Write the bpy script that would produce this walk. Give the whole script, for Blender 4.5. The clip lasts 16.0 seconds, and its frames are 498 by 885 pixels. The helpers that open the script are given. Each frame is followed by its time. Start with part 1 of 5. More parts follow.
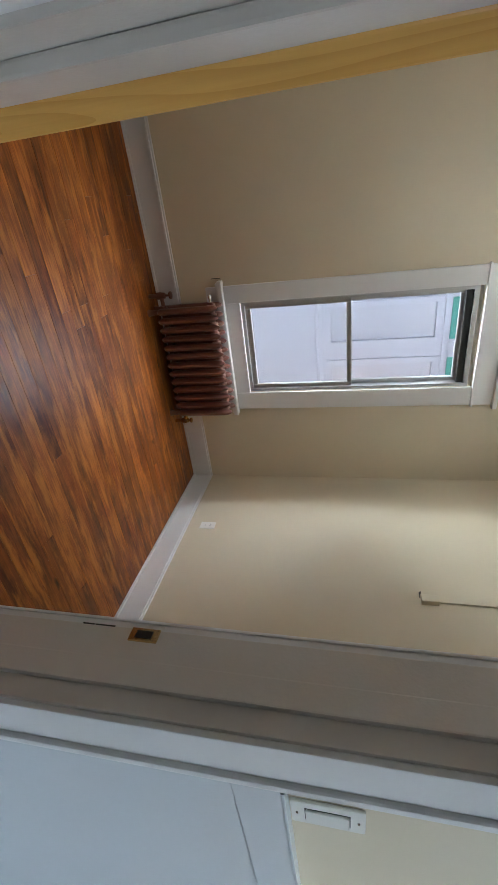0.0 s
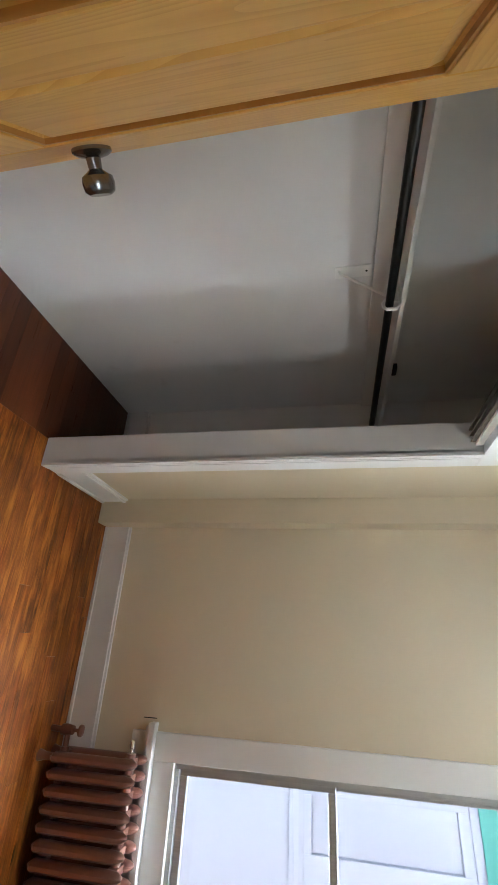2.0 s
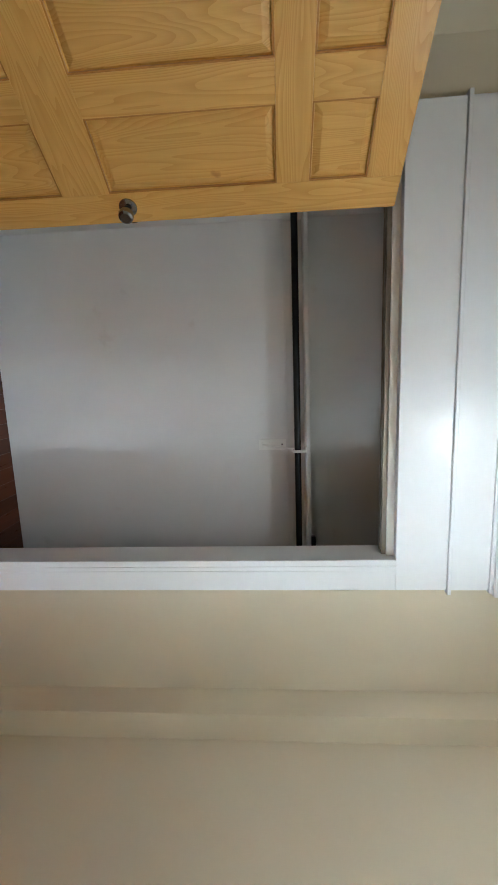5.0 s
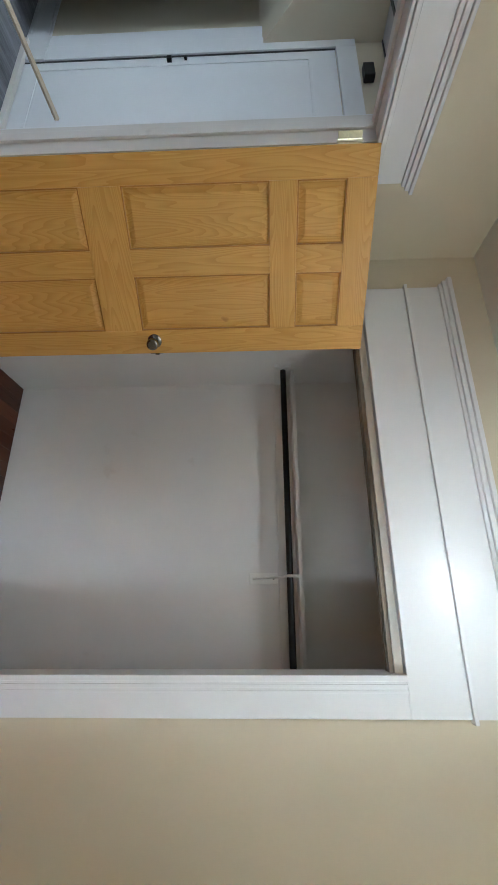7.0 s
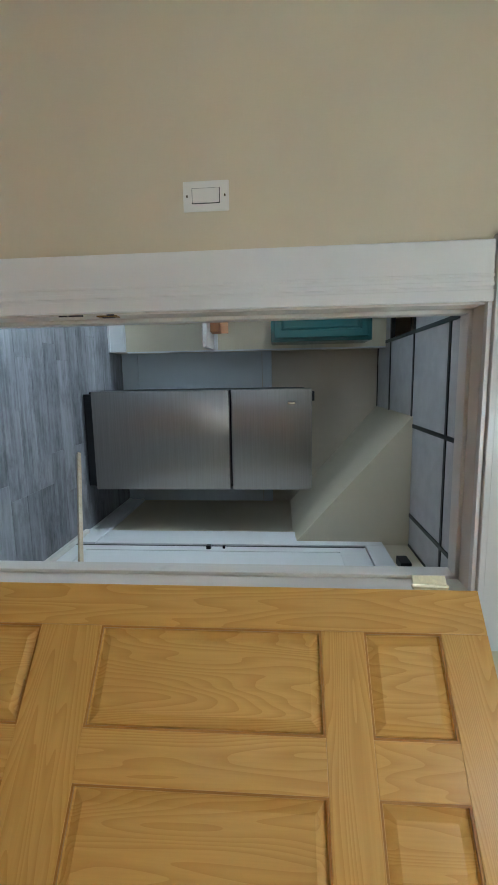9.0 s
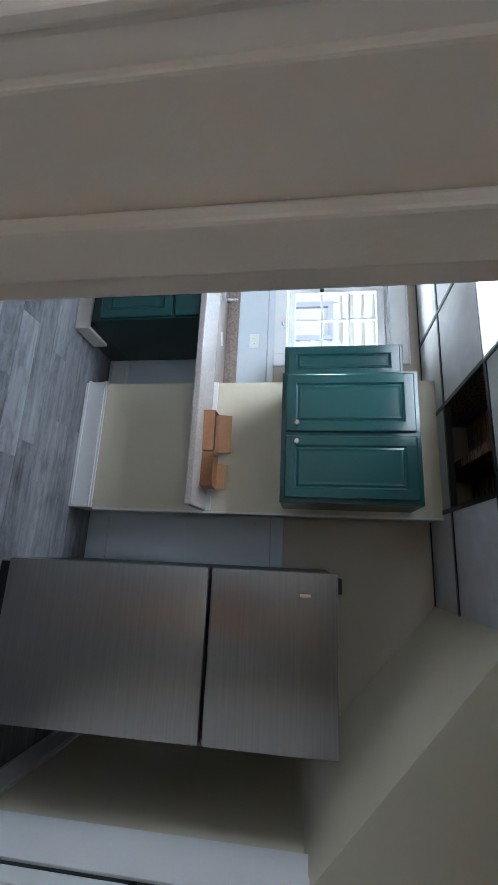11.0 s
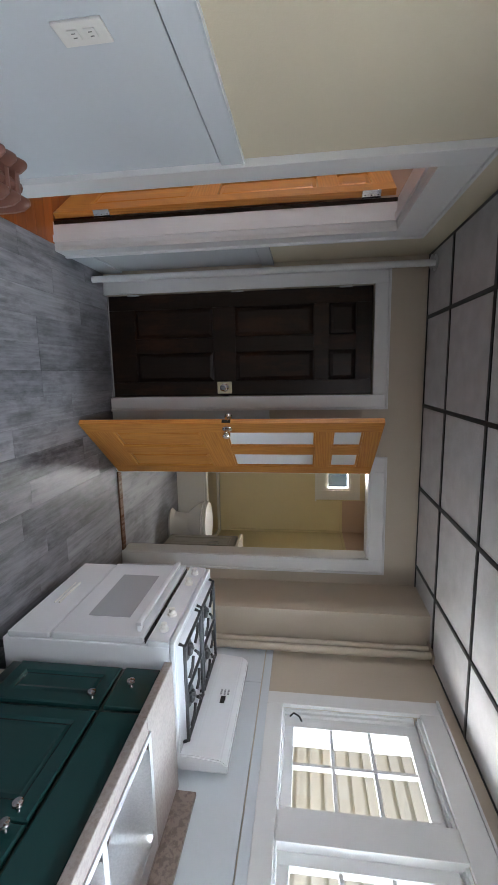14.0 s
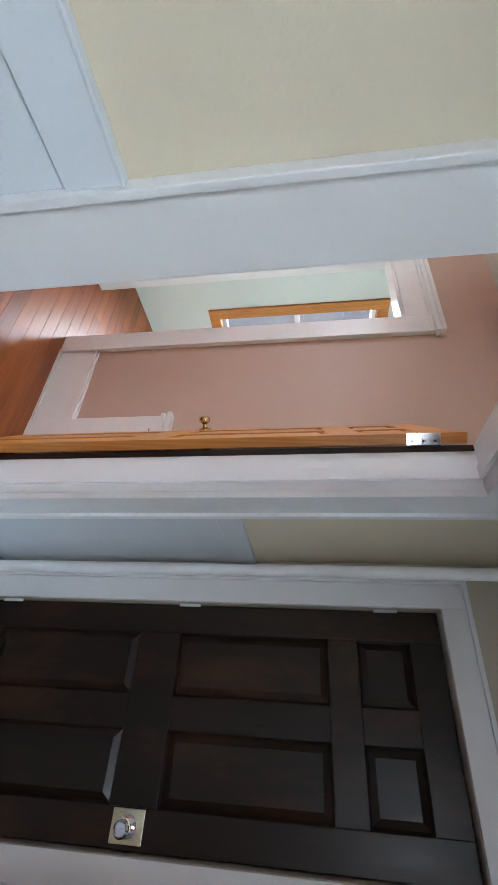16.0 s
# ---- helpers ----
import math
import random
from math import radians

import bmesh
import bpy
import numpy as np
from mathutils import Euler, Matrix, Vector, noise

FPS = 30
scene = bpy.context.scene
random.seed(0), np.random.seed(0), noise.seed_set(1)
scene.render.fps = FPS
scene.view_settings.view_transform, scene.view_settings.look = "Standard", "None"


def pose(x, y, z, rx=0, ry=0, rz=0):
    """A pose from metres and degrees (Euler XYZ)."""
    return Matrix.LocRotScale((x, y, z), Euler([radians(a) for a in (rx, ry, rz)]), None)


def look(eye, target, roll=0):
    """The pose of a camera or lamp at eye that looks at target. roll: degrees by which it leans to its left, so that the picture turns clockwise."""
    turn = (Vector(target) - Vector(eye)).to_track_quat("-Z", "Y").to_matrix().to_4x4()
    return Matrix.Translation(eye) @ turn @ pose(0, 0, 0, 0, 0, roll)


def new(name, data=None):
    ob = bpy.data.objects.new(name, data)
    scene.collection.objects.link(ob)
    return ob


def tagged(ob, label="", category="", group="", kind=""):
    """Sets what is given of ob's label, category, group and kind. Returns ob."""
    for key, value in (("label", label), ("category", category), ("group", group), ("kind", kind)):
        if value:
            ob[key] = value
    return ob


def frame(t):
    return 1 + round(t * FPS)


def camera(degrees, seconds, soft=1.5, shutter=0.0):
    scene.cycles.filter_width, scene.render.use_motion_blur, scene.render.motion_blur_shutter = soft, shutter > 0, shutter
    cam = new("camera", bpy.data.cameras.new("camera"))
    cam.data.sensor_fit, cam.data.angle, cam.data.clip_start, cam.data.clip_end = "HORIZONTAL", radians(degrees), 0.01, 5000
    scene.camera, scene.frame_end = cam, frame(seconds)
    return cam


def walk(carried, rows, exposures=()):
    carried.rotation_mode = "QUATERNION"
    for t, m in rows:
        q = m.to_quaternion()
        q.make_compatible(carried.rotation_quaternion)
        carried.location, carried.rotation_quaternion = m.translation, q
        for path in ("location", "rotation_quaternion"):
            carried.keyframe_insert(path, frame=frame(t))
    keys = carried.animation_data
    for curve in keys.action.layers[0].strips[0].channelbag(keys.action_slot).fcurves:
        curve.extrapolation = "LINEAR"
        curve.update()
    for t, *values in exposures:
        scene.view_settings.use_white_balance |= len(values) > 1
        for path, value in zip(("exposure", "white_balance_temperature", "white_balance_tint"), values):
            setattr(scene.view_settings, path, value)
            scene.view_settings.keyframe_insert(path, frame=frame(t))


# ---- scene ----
cam = camera(60.2, 16.0)
PATH = [
    (0, (1.031, -0.451, 1.379), (1.994, 1.241, 0.92), 90.1),
    (0.5, (1.15, -0.419, 1.381), (1.963, 1.332, 0.858), 89.5),
    (1, (1.251, -0.271, 1.364), (1.458, 1.661, 0.892), 91.7),
    (1.5, (1.189, -0.04, 1.396), (0.751, 1.861, 0.955), 88.7),
    (2, (1.101, 0.135, 1.417), (0.241, 1.901, 1.041), 88.2),
    (2.5, (1.148, 0.366, 1.404), (-0.168, 1.835, 1.073), 87.2),
    (3, (1.236, 0.591, 1.412), (-0.285, 1.832, 1.031), 90.3),
    (3.5, (1.423, 0.822, 1.46), (-0.346, 1.618, 0.971), 90.3),
    (4, (1.648, 0.948, 1.456), (-0.29, 1.376, 1.212), 89.3),
    (4.5, (1.888, 1.011, 1.521), (-0.073, 1.378, 1.382), 87.3),
    (4.7, (1.971, 1.039, 1.57), (0.009, 1.399, 1.427), 88.0),
    (6.8, (2.09, 1.582, 1.496), (0.129, 1.195, 1.445), 87.5),
    (7, (2.053, 1.648, 1.54), (0.185, 0.935, 1.474), 89.1),
    (7.5, (1.998, 1.688, 1.517), (0.573, 0.287, 1.458), 89.8),
    (8, (1.88, 1.56, 1.506), (0.758, -0.094, 1.416), 89.3),
    (8.5, (1.728, 1.354, 1.496), (0.962, -0.49, 1.39), 88.8),
    (9, (1.509, 1.154, 1.482), (1.219, -0.819, 1.33), 89.6),
    (9.2, (1.452, 1.059, 1.476), (1.238, -0.921, 1.29), 89.3),
    (11.3, (1.53, -0.016, 1.575), (2.211, -1.876, 1.317), 90.4),
    (11.5, (1.562, -0.106, 1.573), (2.384, -1.914, 1.338), 90.2),
    (12, (1.656, -0.326, 1.564), (2.997, -1.796, 1.367), 91.2),
    (12.5, (1.824, -0.506, 1.548), (3.365, -1.762, 1.332), 91.8),
    (13, (2.097, -0.674, 1.537), (3.693, -1.852, 1.283), 92.1),
    (13.5, (2.388, -0.854, 1.513), (4.253, -1.529, 1.253), 90.6),
    (14, (2.728, -0.911, 1.506), (4.685, -1.232, 1.247), 90.1),
    (14.5, (3.114, -0.931, 1.514), (5.094, -1.021, 1.25), 89.9),
    (15, (3.503, -0.947, 1.521), (5.442, -0.543, 1.242), 89.4),
    (15.5, (3.876, -0.841, 1.511), (5.787, -0.327, 1.224), 91.2),
    (16, (4.174, -0.743, 1.516), (5.809, 0.375, 1.237), 88.7),
]
EXPO = [(0, 1.0, 5650, 4), (0.4, 1.15, 5700, 4), (1.0, 1.5, 5850, 4), (1.5, 1.4, 5750, 4), (2.5, 1.88, 5350, 3), (3.5, 1.95, 5150, 2), (4.5, 1.65, 5250, 1), (6.8, 1.55, 5300, 2), (7.5, 1.58, 5350, 2), (8.2, 1.7, 5250, 2), (9.0, 1.65, 5250, -2), (10.3, 1.2, 5400, 2), (11.3, 1.02, 5450, 7), (11.6, 0.88, 5550, 8), (12.0, 0.55, 5700, 8), (12.8, 0.42, 5800, 10), (13.5, 0.55, 6050, 11), (14.5, 1.05, 6250, 11), (15.5, 1.5, 5950, 10), (16, 1.5, 5800, 7)]
walk(cam, [(t, look(eye, target, roll)) for t, eye, target, roll in PATH], exposures=EXPO)

# ---------------- the plan, in metres ----------------
CLX, CLB = 0.315, -0.36          # closet wall face and closet back
BWY, BRX = 2.622, 3.12           # bedroom window wall and far side wall
KY = -0.14                       # kitchen face of the partition
DX0, DX1, DH = 0.925, 1.684, 1.99  # bedroom doorway
KX0, KX1 = 0.36, 5.95            # kitchen ends
KWY, KBY = -2.84, -2.545         # kitchen window wall and its boxed-out part
KC = 2.345                       # kitchen ceiling
BC = 2.62                        # bedroom ceiling
CLN = 0.335                      # near side of the closet

# ---------------- light ----------------
world = bpy.data.worlds.new("sky")
scene.world = world
world.use_nodes = True
wn = world.node_tree
sky = wn.nodes.new("ShaderNodeTexSky")
sky.sky_type = "NISHITA"
sky.sun_disc = False
sky.sun_elevation = radians(48)
sky.sun_rotation = radians(0)
wn.links.new(sky.outputs[0], wn.nodes["Background"].inputs[0])
wn.nodes["Background"].inputs[1].default_value = 0.02
sun = bpy.data.lights.new("sun", "SUN")
sun.energy, sun.angle, sun.color = 1.1, radians(12), (1.0, 0.97, 0.92)
sun_ob = new("sun", sun)
sun_ob.matrix_world = pose(0, 0, 12, 42, 0, 180)


def area(name, m, sx, sy, watts, color):
    d = bpy.data.lights.new(name, "AREA")
    d.shape, d.size, d.size_y, d.energy, d.color = "RECTANGLE", sx, sy, watts, color
    ob = new(name, d)
    ob.matrix_world = m
    return ob


# area lamps outside the windows, added to stand in for sky and bounced light
area("bedroom_sky_light", pose(3.10, BWY + 0.45, 1.5, 90, 0, 180), 0.95, 1.7, 35, (1.0, 0.99, 0.97))
area("bedroom_sky_light", pose(1.0, BWY + 0.45, 1.5, 90, 0, 180), 0.9, 1.7, 30, (1.0, 0.99, 0.97))
area("bedroom_sky_light", pose(1.975, BWY + 0.45, 2.75, 90, 0, 180), 1.7, 0.8, 330, (0.98, 0.99, 1.0))
area("bedroom_bounce_light", pose(1.975, BWY + 0.45, 0.05, 90, 0, 180), 1.6, 0.7, 450, (0.98, 0.99, 0.96))
area("kitchen_bounce_light", look((3.98, KWY - 0.8, 0.7), (3.98, -0.6, 2.2)), 2.6, 0.7, 110, (1.0, 0.97, 0.9))
area("kitchen_sky_light", look((3.98, KWY - 0.75, 2.78), (3.98, -1.1, 0.4)), 2.8, 0.9, 210, (0.76, 0.90, 1.0))
# fill lamp behind an opening added out of view; no window is known there
area("second_room_fill_light", look((4.75, 2.75, 1.7), (4.75, 0.6, 0.7)), 0.5, 1.2, 34, (0.97, 0.98, 1.0))
area("far_room_sky_light", look((7.28, 3.2, 1.75), (6.6, 1.0, 0.9)), 1.3, 1.6, 115, (1.0, 0.98, 0.98))
area("bathroom_sky_light", look((8.72, -2.3, 2.48), (7.3, -2.2, 0.2)), 0.5, 0.3, 100, (1.0, 0.96, 0.9))
area("bathroom_sky_light", look((8.66, -2.3, 1.95), (6.6, -2.2, 0.8)), 0.4, 0.4, 42, (1.0, 0.96, 0.9))

# ---------------- materials ----------------


def lin(r, g, b):
    return tuple((c / 255 / 12.92 if c / 255 <= 0.04045 else ((c / 255 + 0.055) / 1.055) ** 2.4) for c in (r, g, b))


def mixed(nt, fac, a, b, mode="MIX"):
    m = nt.nodes.new("ShaderNodeMix")
    m.data_type, m.blend_type = "RGBA", mode
    for sock, v in ((m.inputs[0], fac), (m.inputs[6], a), (m.inputs[7], b)):
        if hasattr(v, "links"):
            nt.links.new(v, sock)
        elif isinstance(v, tuple):
            sock.default_value = (*v, 1)
        else:
            sock.default_value = v
    return m.outputs[2]


def ramp(nt, src, lo, hi):
    r = nt.nodes.new("ShaderNodeMapRange")
    r.inputs[1].default_value, r.inputs[2].default_value = lo, hi
    nt.links.new(src, r.inputs[0])
    return r.outputs[0]


def noise_at(nt, scale, detail=4, stretch=(1, 1, 1), offset=None, rough=0.55):
    tc = nt.nodes.new("ShaderNodeTexCoord")
    mp = nt.nodes.new("ShaderNodeMapping")
    mp.inputs["Scale"].default_value = stretch
    nt.links.new(tc.outputs["Object"], mp.inputs[0])
    if offset is not None:
        nt.links.new(offset, mp.inputs["Location"])
    n = nt.nodes.new("ShaderNodeTexNoise")
    n.inputs["Scale"].default_value, n.inputs["Detail"].default_value = scale, detail
    n.inputs["Roughness"].default_value = rough
    nt.links.new(mp.outputs[0], n.inputs["Vector"])
    return n.outputs["Fac"]


def material(name, rough=0.5, metal=0.0):
    m = bpy.data.materials.new(name)
    m.use_nodes = True
    b = m.node_tree.nodes["Principled BSDF"]
    b.inputs["Roughness"].default_value, b.inputs["Metallic"].default_value = rough, metal
    return m, m.node_tree, b


def bump(nt, b, height, strength=0.15, dist=0.01):
    n = nt.nodes.new("ShaderNodeBump")
    n.inputs["Strength"].default_value, n.inputs["Distance"].default_value = strength, dist
    nt.links.new(height, n.inputs["Height"])
    nt.links.new(n.outputs[0], b.inputs["Normal"])


def paint(name, col, rough=0.5, var=0.06, bumps=0.06, grime=None):
    """Painted plaster or woodwork: slight roller texture and faint stains."""
    m, nt, b = material(name, rough)
    big = ramp(nt, noise_at(nt, 1.3, 5), 0.3, 0.7)
    c = mixed(nt, big, tuple(x * (1 - var) for x in col), tuple(min(x * (1 + var), 0.9) for x in col))
    if grime:
        spots = ramp(nt, noise_at(nt, 7, 6), 0.66, 0.8)
        c = mixed(nt, mixed(nt, 0.35, (0, 0, 0), spots), c, grime)
    nt.links.new(c, b.inputs["Base Color"])
    bump(nt, b, noise_at(nt, 160, 3), bumps, 0.004)
    nt.links.new(ramp(nt, noise_at(nt, 5, 3), -1.2, 3.0), b.inputs["Roughness"]) if rough is None else None
    return m


def object_random(nt):
    return nt.nodes.new("ShaderNodeObjectInfo").outputs["Random"]


def wood(name, dark, light, rough=0.35, axis=0, scale=1.0, spread=0.35, streak=9.0, knots=False, rings=0.0, half=0.22):
    """Long grained wood; each board takes its own tone and grain."""
    m, nt, b = material(name, rough)
    rnd = object_random(nt)
    off = nt.nodes.new("ShaderNodeCombineXYZ")
    mul = nt.nodes.new("ShaderNodeMath")
    mul.operation = "MULTIPLY"
    mul.inputs[1].default_value = 37.0
    nt.links.new(rnd, mul.inputs[0])
    for i in range(3):
        nt.links.new(mul.outputs[0], off.inputs[i])
    st = [1.0, 1.0, 1.0]
    st[axis] = 0.07
    fine = noise_at(nt, 60 * scale, 6, tuple(st), off.outputs[0], 0.65)
    st2 = [1.0, 1.0, 1.0]
    st2[axis] = 0.12
    wide = noise_at(nt, streak * scale, 4, tuple(st2), off.outputs[0])
    f = mixed(nt, 0.45, wide, fine)
    if rings:
        tc = nt.nodes.new("ShaderNodeTexCoord")
        mp = nt.nodes.new("ShaderNodeMapping")
        st3 = [1.0, 1.0, 1.0]
        st3[axis] = 0.06
        mp.inputs["Scale"].default_value = st3
        nt.links.new(tc.outputs["Object"], mp.inputs[0])
        nt.links.new(off.outputs[0], mp.inputs["Location"])
        wv = nt.nodes.new("ShaderNodeTexWave")
        wv.wave_type, wv.bands_direction = "BANDS", "DIAGONAL"
        wv.inputs["Scale"].default_value, wv.inputs["Distortion"].default_value = rings, 6.0
        wv.inputs["Detail"].default_value, wv.inputs["Detail Scale"].default_value = 2.0, 1.2
        nt.links.new(mp.outputs[0], wv.inputs["Vector"])
        f = mixed(nt, 0.17, f, wv.outputs["Fac"])
    c = mixed(nt, ramp(nt, f, 0.5 - half, 0.5 + half), dark, light)
    tone = ramp(nt, rnd, 0.0, 1.0)
    c = mixed(nt, tone, mixed(nt, spread, c, tuple(x * 0.45 for x in dark)), mixed(nt, spread * 0.6, c, light))
    if knots:
        k = ramp(nt, noise_at(nt, 6, 3, (1, 1, 1), off.outputs[0]), 0.7, 0.8)
        c = mixed(nt, k, c, tuple(x * 0.5 for x in dark))
    nt.links.new(c, b.inputs["Base Color"])
    nt.links.new(ramp(nt, fine, -1.0 + rough, 2.6), b.inputs["Roughness"])
    b.inputs["Specular IOR Level"].default_value = 0.3
    bump(nt, b, fine, 0.12, 0.003)
    return m


def pine(name, axis):
    """Clear varnished pine: broad pale wood with thin amber growth lines that bend into arches, and a few knots."""
    m, nt, b = material(name, 0.3)
    off = nt.nodes.new("ShaderNodeCombineXYZ")
    mul = nt.nodes.new("ShaderNodeMath")
    mul.operation = "MULTIPLY"
    mul.inputs[1].default_value = 23.0
    rnd = object_random(nt)
    nt.links.new(rnd, mul.inputs[0])
    for i in range(3):
        nt.links.new(mul.outputs[0], off.inputs[i])
    o = off.outputs[0]
    st = [1.0, 1.0, 1.0]
    st[axis] = 0.09
    field = noise_at(nt, 4.2, 3, tuple(st), o, 0.45)
    lines = nt.nodes.new("ShaderNodeMath")
    lines.operation = "MULTIPLY"
    lines.inputs[1].default_value = 62.0
    nt.links.new(field, lines.inputs[0])
    saw = nt.nodes.new("ShaderNodeMath")
    saw.operation = "FRACT"
    nt.links.new(lines.outputs[0], saw.inputs[0])
    late = ramp(nt, saw.outputs[0], 0.35, 1.0)
    st[axis] = 0.04
    fine = noise_at(nt, 170, 4, tuple(st), o, 0.6)
    c = mixed(nt, late, lin(224, 180, 100), lin(210, 161, 82))
    c = mixed(nt, ramp(nt, fine, 0.35, 0.65), mixed(nt, 0.16, c, lin(188, 130, 58)), c)
    c = mixed(nt, ramp(nt, noise_at(nt, 1.6, 3, (1, 1, 1), o), 0.3, 0.7), mixed(nt, 0.22, c, lin(206, 150, 66)), c)
    k = ramp(nt, noise_at(nt, 7, 2, (1, 1, 1), o), 0.74, 0.8)
    c = mixed(nt, k, c, lin(150, 92, 40))
    nt.links.new(c, b.inputs["Base Color"])
    b.inputs["Specular IOR Level"].default_value = 0.35
    bump(nt, b, fine, 0.06, 0.002)
    return m


def metal(name, col, rough=0.25, brushed=None):
    m, nt, b = material(name, rough, 1.0)
    st = (1, 1, 1) if brushed is None else tuple(0.02 if i == brushed else 1 for i in range(3))
    g = noise_at(nt, 120, 4, st)
    c = mixed(nt, ramp(nt, g, 0.3, 0.7), tuple(x * 0.86 for x in col), col)
    nt.links.new(c, b.inputs["Base Color"])
    big = noise_at(nt, 3, 4)
    r = nt.nodes.new("ShaderNodeMapRange")
    r.inputs[3].default_value, r.inputs[4].default_value = rough * 0.9, rough * 1.15
    nt.links.new(big, r.inputs[0])
    nt.links.new(r.outputs[0], b.inputs["Roughness"])
    bump(nt, b, g, 0.05, 0.002)
    return m


def brushed_steel(name, col, rough):
    m = metal(name, col, rough, 0)
    nt = m.node_tree
    b = nt.nodes["Principled BSDF"]
    tg = nt.nodes.new("ShaderNodeTangent")
    tg.direction_type, tg.axis = "RADIAL", "Z"
    nt.links.new(tg.outputs[0], b.inputs["Tangent"])
    b.inputs["Anisotropic"].default_value = 0.75
    b.inputs["Anisotropic Rotation"].default_value = 0.25
    return m


def old_floor(name, dark, mid, light):
    """Varnished softwood: long streaks of light and dark, patches and knots, little sheen."""
    m, nt, b = material(name, 0.4)
    rnd = object_random(nt)
    off = nt.nodes.new("ShaderNodeCombineXYZ")
    mul = nt.nodes.new("ShaderNodeMath")
    mul.operation = "MULTIPLY"
    mul.inputs[1].default_value = 41.0
    nt.links.new(rnd, mul.inputs[0])
    for i in range(3):
        nt.links.new(mul.outputs[0], off.inputs[i])
    o = off.outputs[0]
    streak = ramp(nt, noise_at(nt, 26, 5, (0.05, 1, 1), o, 0.6), 0.38, 0.62)
    fine = noise_at(nt, 150, 4, (0.04, 1, 1), o, 0.7)
    patch = ramp(nt, noise_at(nt, 4.5, 5, (0.55, 1, 1), o, 0.65), 0.36, 0.64)
    c = mixed(nt, streak, dark, mid)
    c = mixed(nt, mixed(nt, 0.75, (0, 0, 0), patch), c, light)
    c = mixed(nt, ramp(nt, fine, 0.42, 0.62), mixed(nt, 0.45, c, dark), c)
    tone = ramp(nt, rnd, 0.0, 1.0)
    c = mixed(nt, tone, mixed(nt, 0.45, c, tuple(x * 0.55 for x in dark)), c)
    k = ramp(nt, noise_at(nt, 8, 2, (0.5, 1, 1), o), 0.71, 0.77)
    c = mixed(nt, k, c, tuple(x * 0.4 for x in dark))
    nt.links.new(c, b.inputs["Base Color"])
    r = nt.nodes.new("ShaderNodeMapRange")
    r.inputs[3].default_value, r.inputs[4].default_value = 0.3, 0.52
    nt.links.new(patch, r.inputs[0])
    nt.links.new(r.outputs[0], b.inputs["Roughness"])
    b.inputs["Specular IOR Level"].default_value = 0.3
    bump(nt, b, fine, 0.1, 0.003)
    return m


def speckle(name, base, spots, rough=0.35, scale=120):
    m, nt, b = material(name, rough)
    a = ramp(nt, noise_at(nt, scale, 3), 0.45, 0.6)
    d = ramp(nt, noise_at(nt, 9, 5), 0.35, 0.7)
    c = mixed(nt, a, base, spots)
    c = mixed(nt, mixed(nt, 0.5, (0, 0, 0), d), c, tuple(x * 0.7 for x in base))
    nt.links.new(c, b.inputs["Base Color"])
    bump(nt, b, a, 0.04, 0.002)
    return m


def glass(name, tint=(1, 1, 1), rough=0.0, wavy=0.0):
    m, nt, b = material(name, rough)
    nt.nodes.remove(b)
    out = nt.nodes["Material Output"]
    tr, gl = nt.nodes.new("ShaderNodeBsdfTransparent"), nt.nodes.new("ShaderNodeBsdfGlossy")
    tr.inputs[0].default_value = (*tint, 1)
    gl.inputs["Roughness"].default_value = 0.02
    lw = nt.nodes.new("ShaderNodeLayerWeight")
    lw.inputs[0].default_value = 0.35
    fr = nt.nodes.new("ShaderNodeMath")
    fr.operation = "MULTIPLY_ADD"
    fr.inputs[1].default_value, fr.inputs[2].default_value = 0.2, 0.02
    nt.links.new(lw.outputs["Facing"], fr.inputs[0])
    if wavy:
        n = nt.nodes.new("ShaderNodeBump")
        n.inputs["Strength"].default_value = wavy
        nt.links.new(noise_at(nt, 9, 2), n.inputs["Height"])
        nt.links.new(n.outputs[0], gl.inputs["Normal"])
    mx = nt.nodes.new("ShaderNodeMixShader")
    for a, s in ((fr.outputs[0], 0), (tr.outputs[0], 1), (gl.outputs[0], 2)):
        nt.links.new(a, mx.inputs[s])
    nt.links.new(mx.outputs[0], out.inputs[0])
    return m


def glow(name, col, strength):
    m, nt, b = material(name, 0.6)
    b.inputs["Base Color"].default_value = (*col, 1)
    b.inputs["Emission Color"].default_value = (*col, 1)
    b.inputs["Emission Strength"].default_value = strength
    return m


def weathered(m, col, scale, share, lo=0.42, hi=0.62, stretch=(0.45, 1, 1)):
    """Lays worn, uneven patches of another tone over a surface's own colour."""
    nt = m.node_tree
    sock = nt.nodes["Principled BSDF"].inputs["Base Color"]
    own = sock.links[0].from_socket
    off = nt.nodes.new("ShaderNodeCombineXYZ")
    mul = nt.nodes.new("ShaderNodeMath")
    mul.operation = "MULTIPLY"
    mul.inputs[1].default_value = 53.0
    nt.links.new(object_random(nt), mul.inputs[0])
    for i in range(3):
        nt.links.new(mul.outputs[0], off.inputs[i])
    f = ramp(nt, noise_at(nt, scale, 7, stretch, off.outputs[0], 0.7), lo, hi)
    nt.links.new(mixed(nt, mixed(nt, share, (0, 0, 0), f), own, col), sock)
    return m


